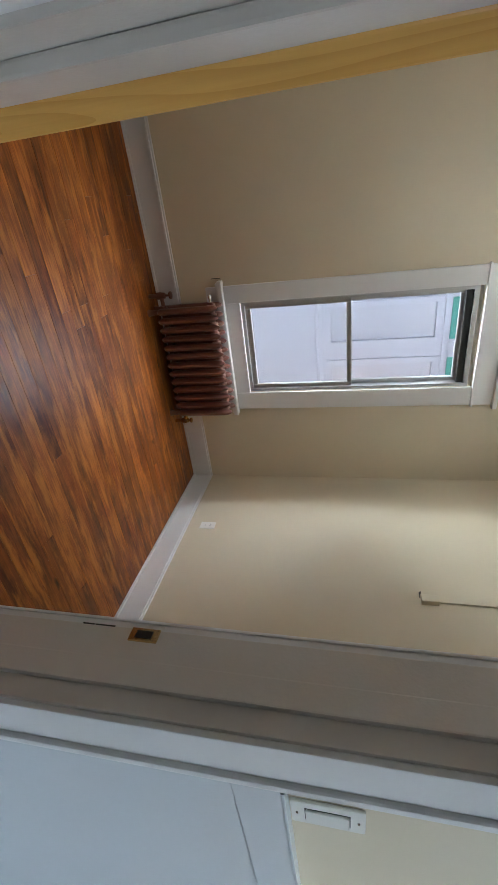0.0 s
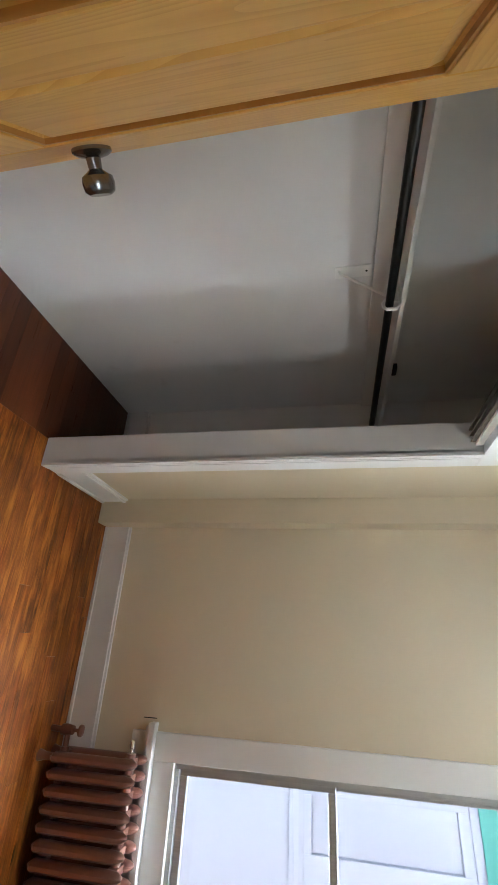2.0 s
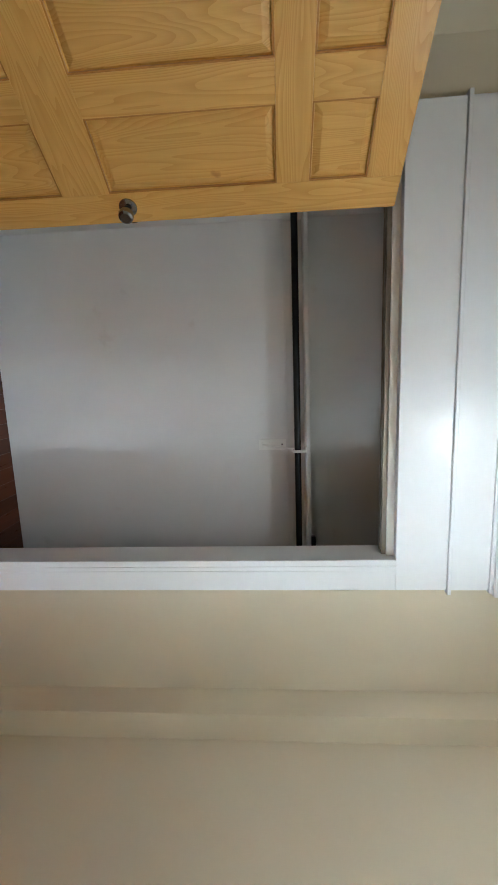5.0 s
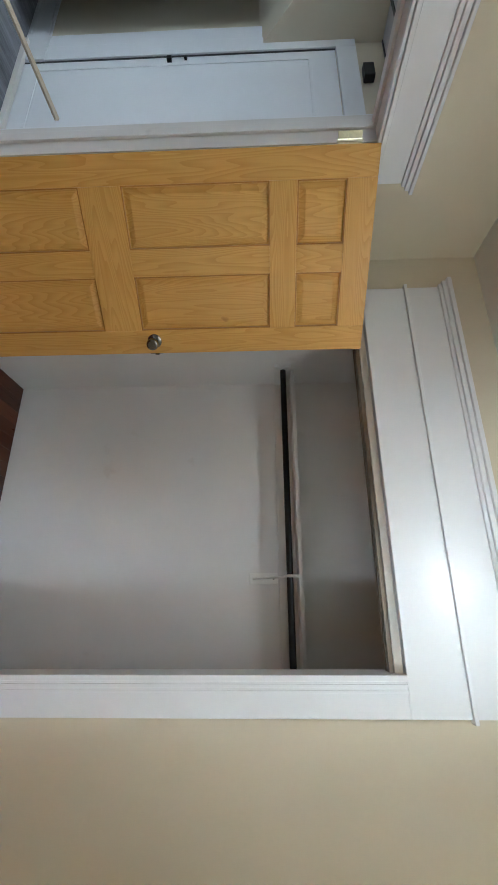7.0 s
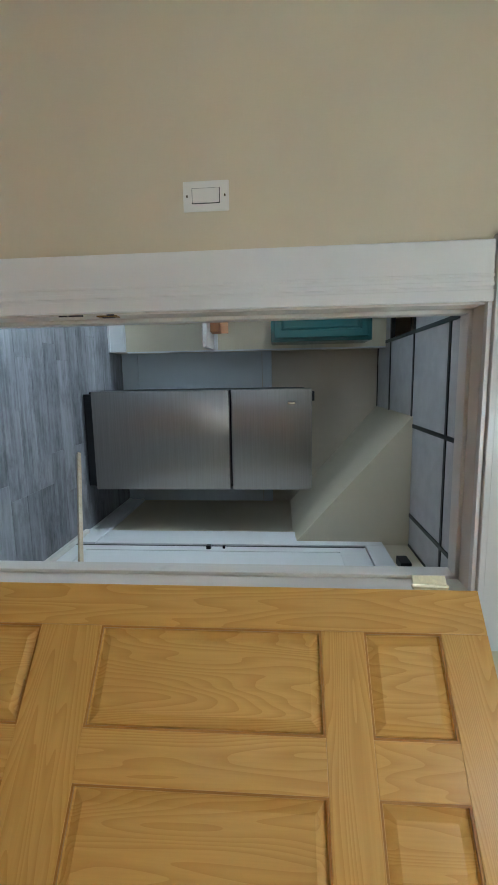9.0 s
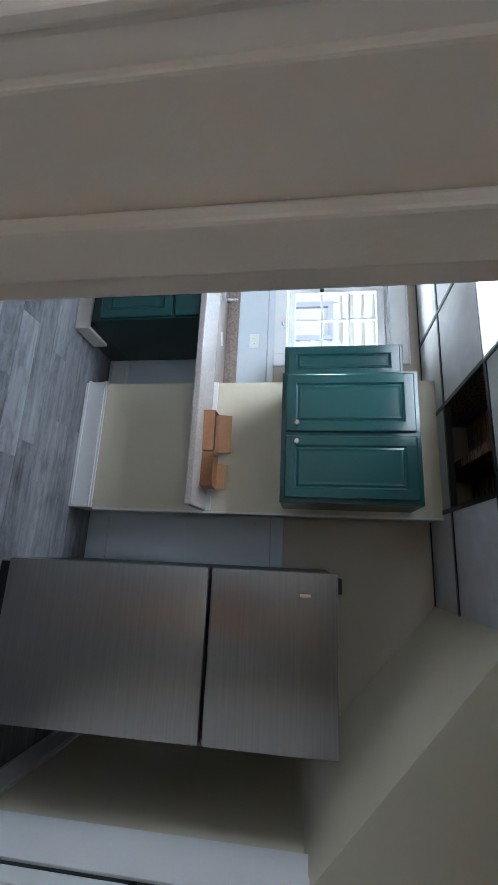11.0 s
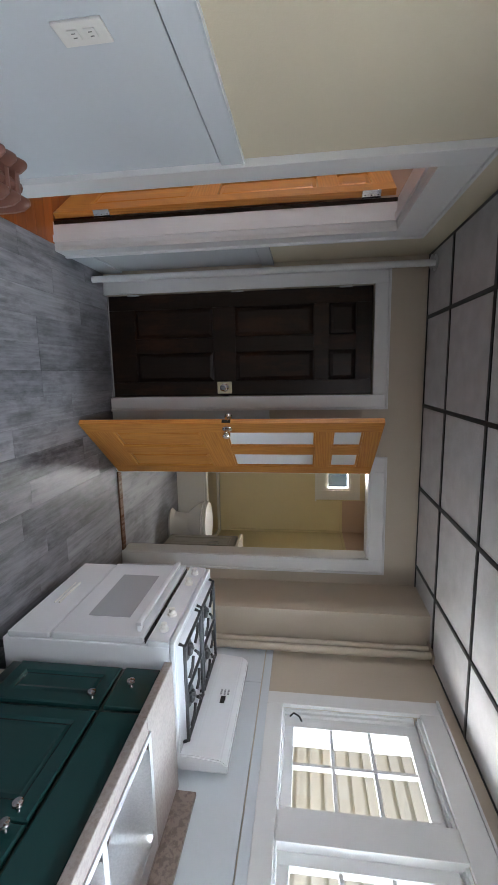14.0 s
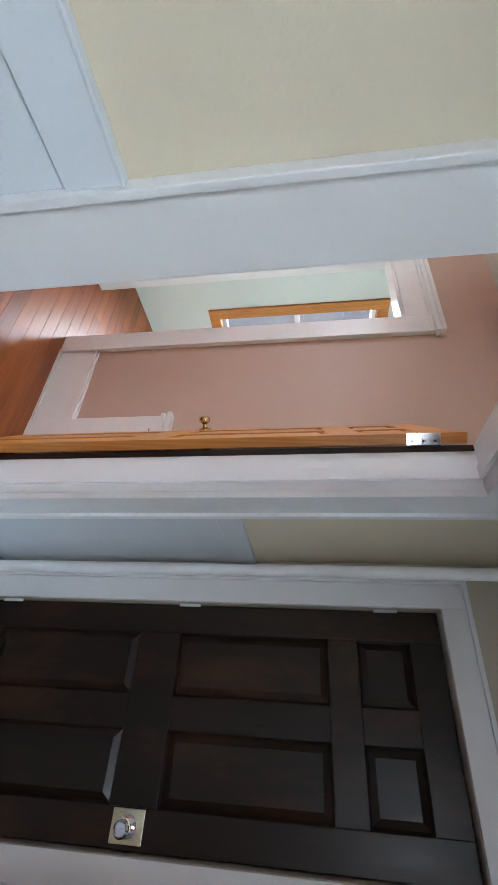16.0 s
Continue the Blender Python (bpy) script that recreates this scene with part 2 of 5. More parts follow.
M_TAN = paint("tan_wall_paint", lin(212, 201, 176), 0.55, 0.03, 0.1)
M_CREAM = paint("cream_wall_paint", lin(214, 204, 180), 0.5, 0.03, 0.1)
M_KITCH_TAN = paint("taupe_wall_paint", lin(196, 184, 166), 0.5, 0.03, 0.1)
M_ROSE = paint("rose_tan_wall_paint", lin(196, 168, 152), 0.5, 0.03, 0.1)
M_CLOSET = paint("pale_grey_closet_paint", lin(222, 220, 217), 0.45, 0.05, 0.14, lin(190, 180, 170))
M_BATH = paint("warm_yellow_bath_paint", lin(214, 200, 168), 0.4, 0.03, 0.08)
M_MINT = paint("pale_mint_paint", lin(208, 217, 213), 0.5, 0.03, 0.08)
M_CEIL = paint("ceiling_paint", lin(225, 222, 214), 0.7, 0.02, 0.1)
M_TRIM = paint("white_gloss_trim", lin(226, 226, 226), 0.28, 0.025, 0.05)
M_TRIM_OLD = paint("worn_white_trim", lin(214, 208, 200), 0.32, 0.05, 0.12, lin(150, 140, 125))
M_WAINS = paint("blue_white_wainscot", lin(213, 219, 224), 0.25, 0.02, 0.04)
M_PINE = pine("varnished_pine", 2)
M_PINE_H = pine("varnished_pine_rail", 0)
M_AMBER = wood("amber_oak", lin(168, 104, 44), lin(206, 144, 72), 0.3, 2, 1.0, 0.12, 14, False, 34.0)
M_AMBER_H = wood("amber_oak_rail", lin(168, 104, 44), lin(206, 144, 72), 0.3, 0, 1.0, 0.12, 14, False, 34.0)
# pine darkened to carry the shade lines of the panel grooves
M_PINE_EDGE = wood("pine_groove_shade", lin(176, 120, 52), lin(206, 152, 78), 0.35, 2)
M_DARK = wood("dark_stained_wood", lin(20, 14, 10), lin(42, 29, 20), 0.38, 2, 1.0, 0.1)
weathered(M_DARK, lin(82, 50, 28), 5, 0.5, 0.5, 0.68, (1, 1, 0.35))
M_FLOOR = old_floor("orange_pine_boards", lin(70, 27, 10), lin(140, 68, 24), lin(204, 124, 48))
weathered(M_FLOOR, lin(206, 130, 52), 16, 0.5, 0.5, 0.64, (0.14, 1, 1))
M_FLOOR_Y = wood("red_brown_boards", lin(84, 38, 16), lin(176, 100, 46), 0.2, 1, 0.8, 0.4, 11)
M_CLFLOOR = wood("worn_dark_boards", lin(60, 30, 18), lin(116, 62, 36), 0.5, 0, 1.0, 0.6, 11)
M_VINYL = wood("grey_vinyl_planks", lin(54, 55, 60), lin(164, 164, 168), 0.36, 0, 0.7, 0.45, 9, False, 0.0, 0.13)
weathered(M_VINYL, lin(150, 150, 156), 14, 0.4)
weathered(M_VINYL, lin(64, 62, 64), 9, 0.5, 0.5, 0.66)
M_LATH = wood("bare_lath_wood", lin(186, 164, 136), lin(214, 196, 170), 0.6, 0)
M_GAP = paint("dark_gap", (0.012, 0.01, 0.009), 0.9)
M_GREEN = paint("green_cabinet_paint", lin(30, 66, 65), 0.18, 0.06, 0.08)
# darker copy of the cabinet green: shade painted onto sides and carcass
M_GREEN_D = paint("green_side_shade", lin(26, 48, 44), 0.35, 0.06, 0.08)
M_RAD = paint("copper_brown_radiator_paint", lin(118, 80, 68), 0.3, 0.1, 0.12)
M_STEEL = brushed_steel("brushed_steel", (0.36, 0.335, 0.31), 0.32)
M_STEEL_SINK = metal("sink_steel", (0.74, 0.74, 0.75), 0.36)
M_NICKEL = metal("satin_nickel", (0.25, 0.235, 0.22), 0.2)
M_CHROME = metal("chrome", (0.75, 0.75, 0.76), 0.1)
M_BRASS = metal("brass", (0.72, 0.53, 0.24), 0.25)
M_PALEBRASS = metal("pale_brass", (0.78, 0.72, 0.52), 0.3)
M_BLACKM = metal("black_metal", (0.03, 0.03, 0.03), 0.35)
M_ALU = metal("grey_aluminium", (0.55, 0.55, 0.56), 0.4, 2)
M_ENAMEL = paint("white_enamel", lin(228, 230, 234), 0.12, 0.01, 0.01)
M_PLASTIC = paint("white_plastic", lin(232, 231, 226), 0.3, 0.01, 0.01)
M_IRON = paint("cast_iron", (0.018, 0.018, 0.02), 0.5, 0.1, 0.2)
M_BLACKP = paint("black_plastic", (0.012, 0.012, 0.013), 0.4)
M_GREYWIN = paint("grey_oven_glass", lin(176, 178, 182), 0.12, 0.02, 0.0)
M_COUNTER = speckle("grey_beige_laminate", lin(172, 162, 156), lin(156, 145, 139), 0.3, 70)
M_SPLASH = speckle("brown_grey_laminate", lin(150, 134, 124), lin(120, 106, 98), 0.35, 60)
M_CARD = speckle("brown_cardboard", lin(168, 122, 86), lin(150, 106, 74), 0.8, 160)
M_PAPER = paint("white_paper", lin(235, 235, 232), 0.8, 0.01)
M_TILE = speckle("pale_ceiling_tile", lin(204, 202, 202), lin(192, 190, 190), 0.85, 220)
M_GRID = paint("dark_grid", (0.02, 0.02, 0.022), 0.4)
M_VANITY = paint("grey_vanity_paint", lin(140, 136, 130), 0.35, 0.04)
M_PORC = paint("white_porcelain", lin(232, 230, 226), 0.08, 0.01, 0.0)
M_SIDING = paint("white_siding", lin(192, 194, 208), 0.5, 0.02, 0.03)
# unseen outer wall faces, made dark so window lamps don't bounce off them
M_OUTER_DARK = paint("unseen_outer_dark", lin(50, 50, 52), 0.8, 0.1, 0.3)
M_SIDING_Y = paint("cream_siding", lin(238, 233, 220), 0.5, 0.02, 0.03)
M_LACE = speckle("lace_curtain", lin(128, 150, 158), lin(170, 188, 194), 0.8, 26)
M_TEAL = paint("teal_frame", lin(90, 160, 150), 0.5)
M_GROUND = speckle("asphalt_ground", (0.06, 0.06, 0.06), (0.09, 0.09, 0.085), 0.9, 60)
M_GLASS = glass("window_glass")
M_GLASS_OLD = glass("old_wavy_glass", (1, 1, 1), 0.0, 0.12)
M_FROST = paint("frosted_white_pane", lin(225, 230, 236), 0.25, 0.02, 0.05)
M_LAMP = glow("lit_lamp_diffuser", (0.95, 0.97, 1.0), 9.0)
M_JOIST = wood("old_brown_joists", lin(80, 52, 36), lin(120, 84, 60), 0.7, 0)

# ---------------- mesh helpers ----------------


def box(bm, x0, x1, y0, y1, z0, z1, bevel=0.0, mi=0):
    r = bmesh.ops.create_cube(bm, size=1.0, matrix=Matrix.Translation(((x0 + x1) / 2, (y0 + y1) / 2, (z0 + z1) / 2)) @ Matrix.Diagonal((abs(x1 - x0), abs(y1 - y0), abs(z1 - z0), 1)))
    if bevel:
        es = list({e for v in r["verts"] for e in v.link_edges})
        bmesh.ops.bevel(bm, geom=es, offset=bevel, segments=2, affect="EDGES", profile=0.6)
    return bm


def boxes(*rows):
    bm = bmesh.new()
    for r in rows:
        box(bm, *r)
    return bm


def rod(bm, a, b, r, seg=14, r2=None):
    a, b = Vector(a), Vector(b)
    d = b - a
    m = Matrix.Translation((a + b) / 2) @ d.to_track_quat("Z", "Y").to_matrix().to_4x4()
    bmesh.ops.create_cone(bm, cap_ends=True, segments=seg, radius1=r, radius2=r if r2 is None else r2, depth=d.length, matrix=m)
    return bm


def lathe(bm, profile, m, seg=20):
    """Rings of (radius, height) about the z axis of m."""
    rings = []
    for r, h in profile:
        rings.append([bm.verts.new(m @ Vector((r * math.cos(2 * math.pi * i / seg), r * math.sin(2 * math.pi * i / seg), h))) for i in range(seg)])
    for a, b in zip(rings, rings[1:]):
        for i in range(seg):
            bm.faces.new((a[i], a[(i + 1) % seg], b[(i + 1) % seg], b[i]))
    bm.faces.new(rings[0][::-1])
    bm.faces.new(rings[-1])
    return bm


def tube(bm, pts, r, seg=8):
    """A bent round bar through points."""
    pts = [Vector(p) for p in pts]
    rings = []
    for i, p in enumerate(pts):
        d = (pts[min(i + 1, len(pts) - 1)] - pts[max(i - 1, 0)]).normalized()
        q = d.to_track_quat("Z", "Y").to_matrix()
        rings.append([bm.verts.new(p + q @ Vector((r * math.cos(2 * math.pi * k / seg), r * math.sin(2 * math.pi * k / seg), 0))) for k in range(seg)])
    for a, b in zip(rings, rings[1:]):
        best = min(range(seg), key=lambda s: (b[s].co - a[0].co).length)
        for i in range(seg):
            bm.faces.new((a[i], a[(i + 1) % seg], b[(i + 1 + best) % seg], b[(i + best) % seg]))
    bm.faces.new(rings[0][::-1])
    bm.faces.new(rings[-1])
    return bm


def extrude_profile(bm, prof, axis, a0, a1):
    """A closed outline of two coordinates, drawn out along an axis (0 x, 1 y, 2 z)."""
    def put(p, a):
        c = list(p)
        c.insert(axis, a)
        return bm.verts.new(c)
    lo, hi = [put(p, a0) for p in prof], [put(p, a1) for p in prof]
    n = len(prof)
    for i in range(n):
        bm.faces.new((lo[i], lo[(i + 1) % n], hi[(i + 1) % n], hi[i]))
    bm.faces.new(lo[::-1])
    bm.faces.new(hi)
    bmesh.ops.recalc_face_normals(bm, faces=bm.faces)
    return bm


def mesh_of(name, bm, mats, smooth=False):
    me = bpy.data.meshes.new(name)
    bmesh.ops.recalc_face_normals(bm, faces=bm.faces)
    bm.to_mesh(me)
    bm.free()
    for m in mats if isinstance(mats, (list, tuple)) else [mats]:
        me.materials.append(m)
    if smooth:
        for p in me.polygons:
            p.use_smooth = True
        me.set_sharp_from_angle(angle=radians(35))
    return me


def part(name, bm, mat, parent, label="", smooth=False):
    ob = new(name, mesh_of(name, bm, mat, smooth) if isinstance(bm, bmesh.types.BMesh) else bm)
    ob.parent = parent
    return tagged(ob, label)


def thing(name, m, label, category, group="", kind=""):
    ob = new(name)
    ob.empty_display_size = 0.1
    ob.matrix_world = m
    return tagged(ob, label, category, group, kind)


def solid(name, bm, mat, label, category="", group="", kind="", smooth=False):
    return tagged(new(name, mesh_of(name, bm, mat, smooth)), label, category, group, kind)


def structure(name, bm, mat, label, category="wall"):
    return solid(name, bm, mat, label, category, "", "structure")


def wall(name, axis, c0, c1, a0, a1, z0, z1, holes, mat_lo, mat_hi, label):
    """A wall across axis (0: x, 1: y) from c0 to c1, running a0..a1, with holes (a0, a1, z0, z1); mat_lo faces down the axis."""
    us = sorted({a0, a1, *[h[0] for h in holes], *[h[1] for h in holes]})
    zs = sorted({z0, z1, *[h[2] for h in holes], *[h[3] for h in holes]})
    bm = bmesh.new()
    full = lambda i, j: 0 <= i < len(us) - 1 and 0 <= j < len(zs) - 1 and not any(
        h[0] < (us[i] + us[i + 1]) / 2 < h[1] and h[2] < (zs[j] + zs[j + 1]) / 2 < h[3] for h in holes)
    at = (lambda c, u, z: (c, u, z)) if axis == 0 else (lambda c, u, z: (u, c, z))

    def quad(*pts, mi=0):
        f = bm.faces.new([bm.verts.new(p) for p in pts])
        f.material_index = mi

    for i in range(len(us) - 1):
        for j in range(len(zs) - 1):
            if not full(i, j):
                continue
            u, w, p, q = us[i], us[i + 1], zs[j], zs[j + 1]
            quad(at(c0, u, p), at(c0, w, p), at(c0, w, q), at(c0, u, q), mi=0)
            quad(at(c1, u, p), at(c1, w, p), at(c1, w, q), at(c1, u, q), mi=1)
            for di, dj, e in ((-1, 0, ((u, p), (u, q))), (1, 0, ((w, p), (w, q))), (0, -1, ((u, p), (w, p))), (0, 1, ((u, q), (w, q)))):
                if not full(i + di, j + dj):
                    (ua, za), (ub, zb) = e
                    quad(at(c0, ua, za), at(c0, ub, zb), at(c1, ub, zb), at(c1, ua, za), mi=1 if mat_lo is M_OUTER_DARK else 0)
    bmesh.ops.remove_doubles(bm, verts=bm.verts, dist=1e-5)
    return structure(name, bm, [mat_lo, mat_hi], label)


wall("wall_partition", 1, KY, 0.0, -0.6, 6.06, 0, BC, [(DX0 - 0.02, DX1 + 0.02, 0, DH + 0.02), (4.545, 5.335, 0, 2.02)], M_CREAM, M_TAN, "plaster partition wall between kitchen and bedrooms")
wall("wall_closet_front", 0, CLX - 0.12, CLX, 0.0, BWY, 0, BC, [(CLN - 0.02, 1.895, 0, 2.05)], M_CLOSET, M_TAN, "tan bedroom wall with wide closet opening")
wall("wall_bedroom_window", 1, BWY, BWY + 0.2, -0.6, BRX + 0.12, 0, BC, [(1.62, 2.33, 0.6, 2.20)], M_TAN, M_OUTER_DARK, "tan bedroom wall with window opening")
wall("wall_bedroom_side", 0, BRX, BRX + 0.12, 0.0, BWY, 0, BC, [], M_TAN, M_ROSE, "plain tan bedroom side wall")
wall("wall_closet_back", 0, CLB - 0.1, CLB, 0.0, BWY, 0, BC, [], M_CLOSET, M_CLOSET, "scuffed pale closet back wall")
wall("wall_closet_side", 1, 2.615, 2.621, CLB, CLX - 0.12, 0, BC, [], M_CLOSET, M_CLOSET, "pale closet side wall")
structure("wall_closet_near_side", boxes((CLB, CLX - 0.12, 0.0, CLN, 0, BC)), M_CLOSET, "pale closet side wall")
structure("pipe_chase", boxes((CLX, CLX + 0.147, BWY - 0.125, BWY, 0, BC, 0.004)), M_TAN, "tan painted boxed corner chase", "wall")
structure("bedroom_ceiling", boxes((CLB - 0.1, BRX + 0.12, 0, BWY, BC, BC + 0.1)), M_CEIL, "off-white bedroom ceiling", "ceiling")

wall("wall_kitchen_window", 1, KWY - 0.2, KWY, KX0 - 0.1, 6.1, 0, BC, [(2.97, 4.965, 1.372, 2.157)], M_OUTER_DARK, M_KITCH_TAN, "taupe kitchen wall with a row of windows")
structure("wall_boxed_out", boxes((1.762, 2.63, KWY, KBY, 0, KC)), M_CREAM, "cream boxed-out kitchen wall")
wall("wall_kitchen_doors", 0, KX1, KX1 + 0.14, KWY, 0.0, 0, BC, [(-1.085, -0.315, 0, 1.99), (-2.363, -1.66, 0, 1.99)], M_KITCH_TAN, M_BATH, "taupe kitchen wall with two doorways")
wall("wall_kitchen_end", 0, KX0 - 0.12, KX0, KWY, KY, 0, BC, [], M_CREAM, M_CREAM, "cream kitchen end wall beside the refrigerator")

# sloped stair enclosure over the refrigerator
sb = bmesh.new()
extrude_profile(sb, [(KX0, 1.56), (1.25, KC), (KX0, KC)], 1, KWY, -1.74)
structure("wall_stair_soffit", sb, M_CREAM, "cream sloping stair enclosure above the refrigerator")

# room behind the second doorway, and the one beyond it
wall("wall_second_room_side", 0, 5.90, 6.02, 0.0, 2.2, 0, BC, [(1.27, 1.95, 0, 2.07)], M_ROSE, M_MINT, "rose tan wall with a white cased doorway")
# this wall's opening is made up, out of view, for the fill lamp
wall("wall_second_room_far", 1, 2.2, 2.3, BRX + 0.12, 6.0, 0, BC, [(4.4, 5.0, 0.7, 2.1)], M_ROSE, M_ROSE, "rose tan wall with an unseen opening added to let light in")
wall("wall_far_room_window", 1, 2.5, 2.65, 6.0, 8.6, 0, BC, [(6.81, 7.75, 0.71, 2.15)], M_MINT, M_OUTER_DARK, "pale mint wall with a wood-framed window")
wall("wall_far_room_side", 0, 8.5, 8.6, 0.0, 2.5, 0, BC, [], M_MINT, M_MINT, "pale mint side wall")
wall("wall_far_room_near", 0, 5.90, 6.02, 2.2, 2.5, 0, BC, [], M_MINT, M_MINT, "pale mint wall")
wall("wall_far_room_back", 1, -0.1, 0.0, 6.06, 8.6, 0, BC, [], M_MINT, M_MINT, "plain pale wall")
structure("second_room_ceiling", boxes((BRX + 0.12, 8.6, 0, 2.65, BC, BC + 0.1)), M_CEIL, "off-white ceiling", "ceiling")

# bathroom shell
wall("wall_bath_far", 0, 8.31, 8.39, -3.05, -1.2, 0, BC, [(-2.46, -2.125, 1.78, 2.09)], M_BATH, M_BATH, "warm yellow bathroom wall with a small window")
wall("wall_bath_left", 1, -1.2, -1.1, KX1 + 0.14, 8.39, 0, BC, [], M_BATH, M_BATH, "warm yellow bathroom wall")
wall("wall_bath_right", 1, -3.15, -3.05, KX1, 8.39, 0, BC, [], M_BATH, M_BATH, "warm yellow bathroom wall")
structure("bath_ceiling", boxes((KX1, 8.39, -3.05, -1.2, BC, BC + 0.1)), M_CEIL, "off-white bathroom ceiling", "ceiling")
structure("wall_bath_corner", boxes((KX1 + 0.002, KX1 + 0.14, -3.05, KWY - 0.2, 0, BC)), M_BATH, "warm yellow bathroom wall return")
# unseen solid block, near-black in place of the unlit space behind the door
structure("door_back_block", boxes((KX1 + 0.14, 6.4, -1.1, -0.1, 0, BC)), M_GAP, "unseen near-black block behind the closed door")

structure("wall_corner_chase", boxes((5.53, KX1, KWY, -2.56, 0, BC)), M_KITCH_TAN, "taupe boxed-out corner of the kitchen wall")

# floors and ground
structure("bedroom_subfloor", boxes((CLB - 0.1, BRX + 0.1, KY, BWY, -0.12, -0.018)), M_GAP, "dark subfloor under the boards", "floor")
structure("kitchen_subfloor", boxes((KX0 - 0.1, 6.0, KWY - 0.1, KY, -0.12, -0.008)), M_GAP, "dark subfloor under the planks", "floor")
structure("bath_floor", boxes((5.98, 8.39, -3.05, -1.2, -0.12, 0.0)), M_VINYL, "grey vinyl bathroom floor", "floor")
structure("second_room_subfloor", boxes((BRX + 0.1, 5.9, KY, 2.2, -0.12, -0.018), (5.9, 8.6, KY, 2.5, -0.12, -0.018)), M_GAP, "dark subfloor", "floor")
structure("ground", boxes((-60, 60, -60, 60, -3.2, -3.0)), M_GROUND, "grey yard ground between the houses", "ground")

# ---------------- trim ----------------


def trim(name, label, rows, mat=None):
    t = tagged(new(name), label, "trim", "", "structure")
    for r in rows:
        part("board", boxes(r), mat or M_TRIM, t)
    return t


# bedroom doorway: jamb lining, casing with bead, frieze and crown
trim("door_jamb", "white painted door jamb lining with worn edges", [
    (DX0 - 0.02, DX0, KY - 0.006, 0.006, 0, DH, 0.002), (DX1, DX1 + 0.02, KY, 0.006, 0, DH, 0.002), (DX0 - 0.02, DX1 + 0.02, KY - 0.006, 0.006, DH, DH + 0.02, 0.002),
    (DX1 - 0.012, DX1, -0.105, -0.06, 0, DH, 0.003), (DX0, DX0 + 0.012, -0.105, -0.06, 0, DH, 0.003), (DX0, DX1, -0.105, -0.06, DH - 0.012, DH, 0.003)], M_TRIM_OLD)


def cased_head(rows, x0, x1, zt, yb, s):
    """Bead, frieze board and stepped crown above a casing that stands on plane y = yb and faces s."""
    for z0, z1, d, o in ((zt, zt + 0.018, 0.032, 0.012), (zt + 0.018, zt + 0.125, 0.02, 0.0), (zt + 0.125, zt + 0.14, 0.03, 0.008), (zt + 0.14, zt + 0.158, 0.042, 0.018), (zt + 0.158, zt + 0.172, 0.055, 0.028)):
        rows.append((x0 - o, x1 + o, min(yb, yb + s * d), max(yb, yb + s * d), z0, z1, 0.003))


rows = []
for a, b in ((DX0 - 0.17, DX0 - 0.006), (DX1 + 0.006, DX1 + 0.15)):
    rows += [(a, b, 0.0, 0.022, 0, DH + 0.01, 0.003)]
for a, b in ((DX0 - 0.032, DX0 - 0.004), (DX1 + 0.004, DX1 + 0.032)):
    rows += [(a, b, 0.022, 0.028, 0, DH + 0.01, 0.002)]
for a, b in ((DX0 - 0.052, DX0 - 0.04), (DX1 + 0.04, DX1 + 0.052), (DX0 - 0.07, DX0 - 0.062), (DX1 + 0.062, DX1 + 0.07)):
    rows += [(a, b, 0.022, 0.0255, 0, DH + 0.01, 0.0015)]
rows.append((DX0 - 0.004, DX1 + 0.004, 0.0, 0.02, DH, DH + 0.01))
cased_head(rows, DX0 - 0.17, DX1 + 0.15, DH + 0.012, 0.0, 1)
trim("bedroom_door_casing", "white painted door casing with crown moulding", rows)

# kitchen side of the bedroom doorway
trim("kitchen_door_casing", "white painted flat door casing with back band", [
    (DX1 + 0.006, DX1 + 0.095, KY - 0.011, KY, 0, 2.11, 0.003), (DX1 + 0.095, DX1 + 0.112, KY - 0.02, KY, 0, 2.13, 0.004),
    (DX0 - 0.115, DX0 - 0.006, KY - 0.02, KY, 0, 2.11, 0.003), (DX0 - 0.135, DX0 - 0.115, KY - 0.032, KY, 0, 2.13, 0.004),
    (DX0 - 0.006, DX1 + 0.006, KY - 0.02, KY, DH + 0.006, 2.11, 0.003), (DX0 - 0.115, DX1 + 0.095, KY - 0.032, KY, 2.11, 2.13, 0.004)])

# closet opening with a tall frieze above
CA, CB, CZ = CLN, 1.875, 2.03
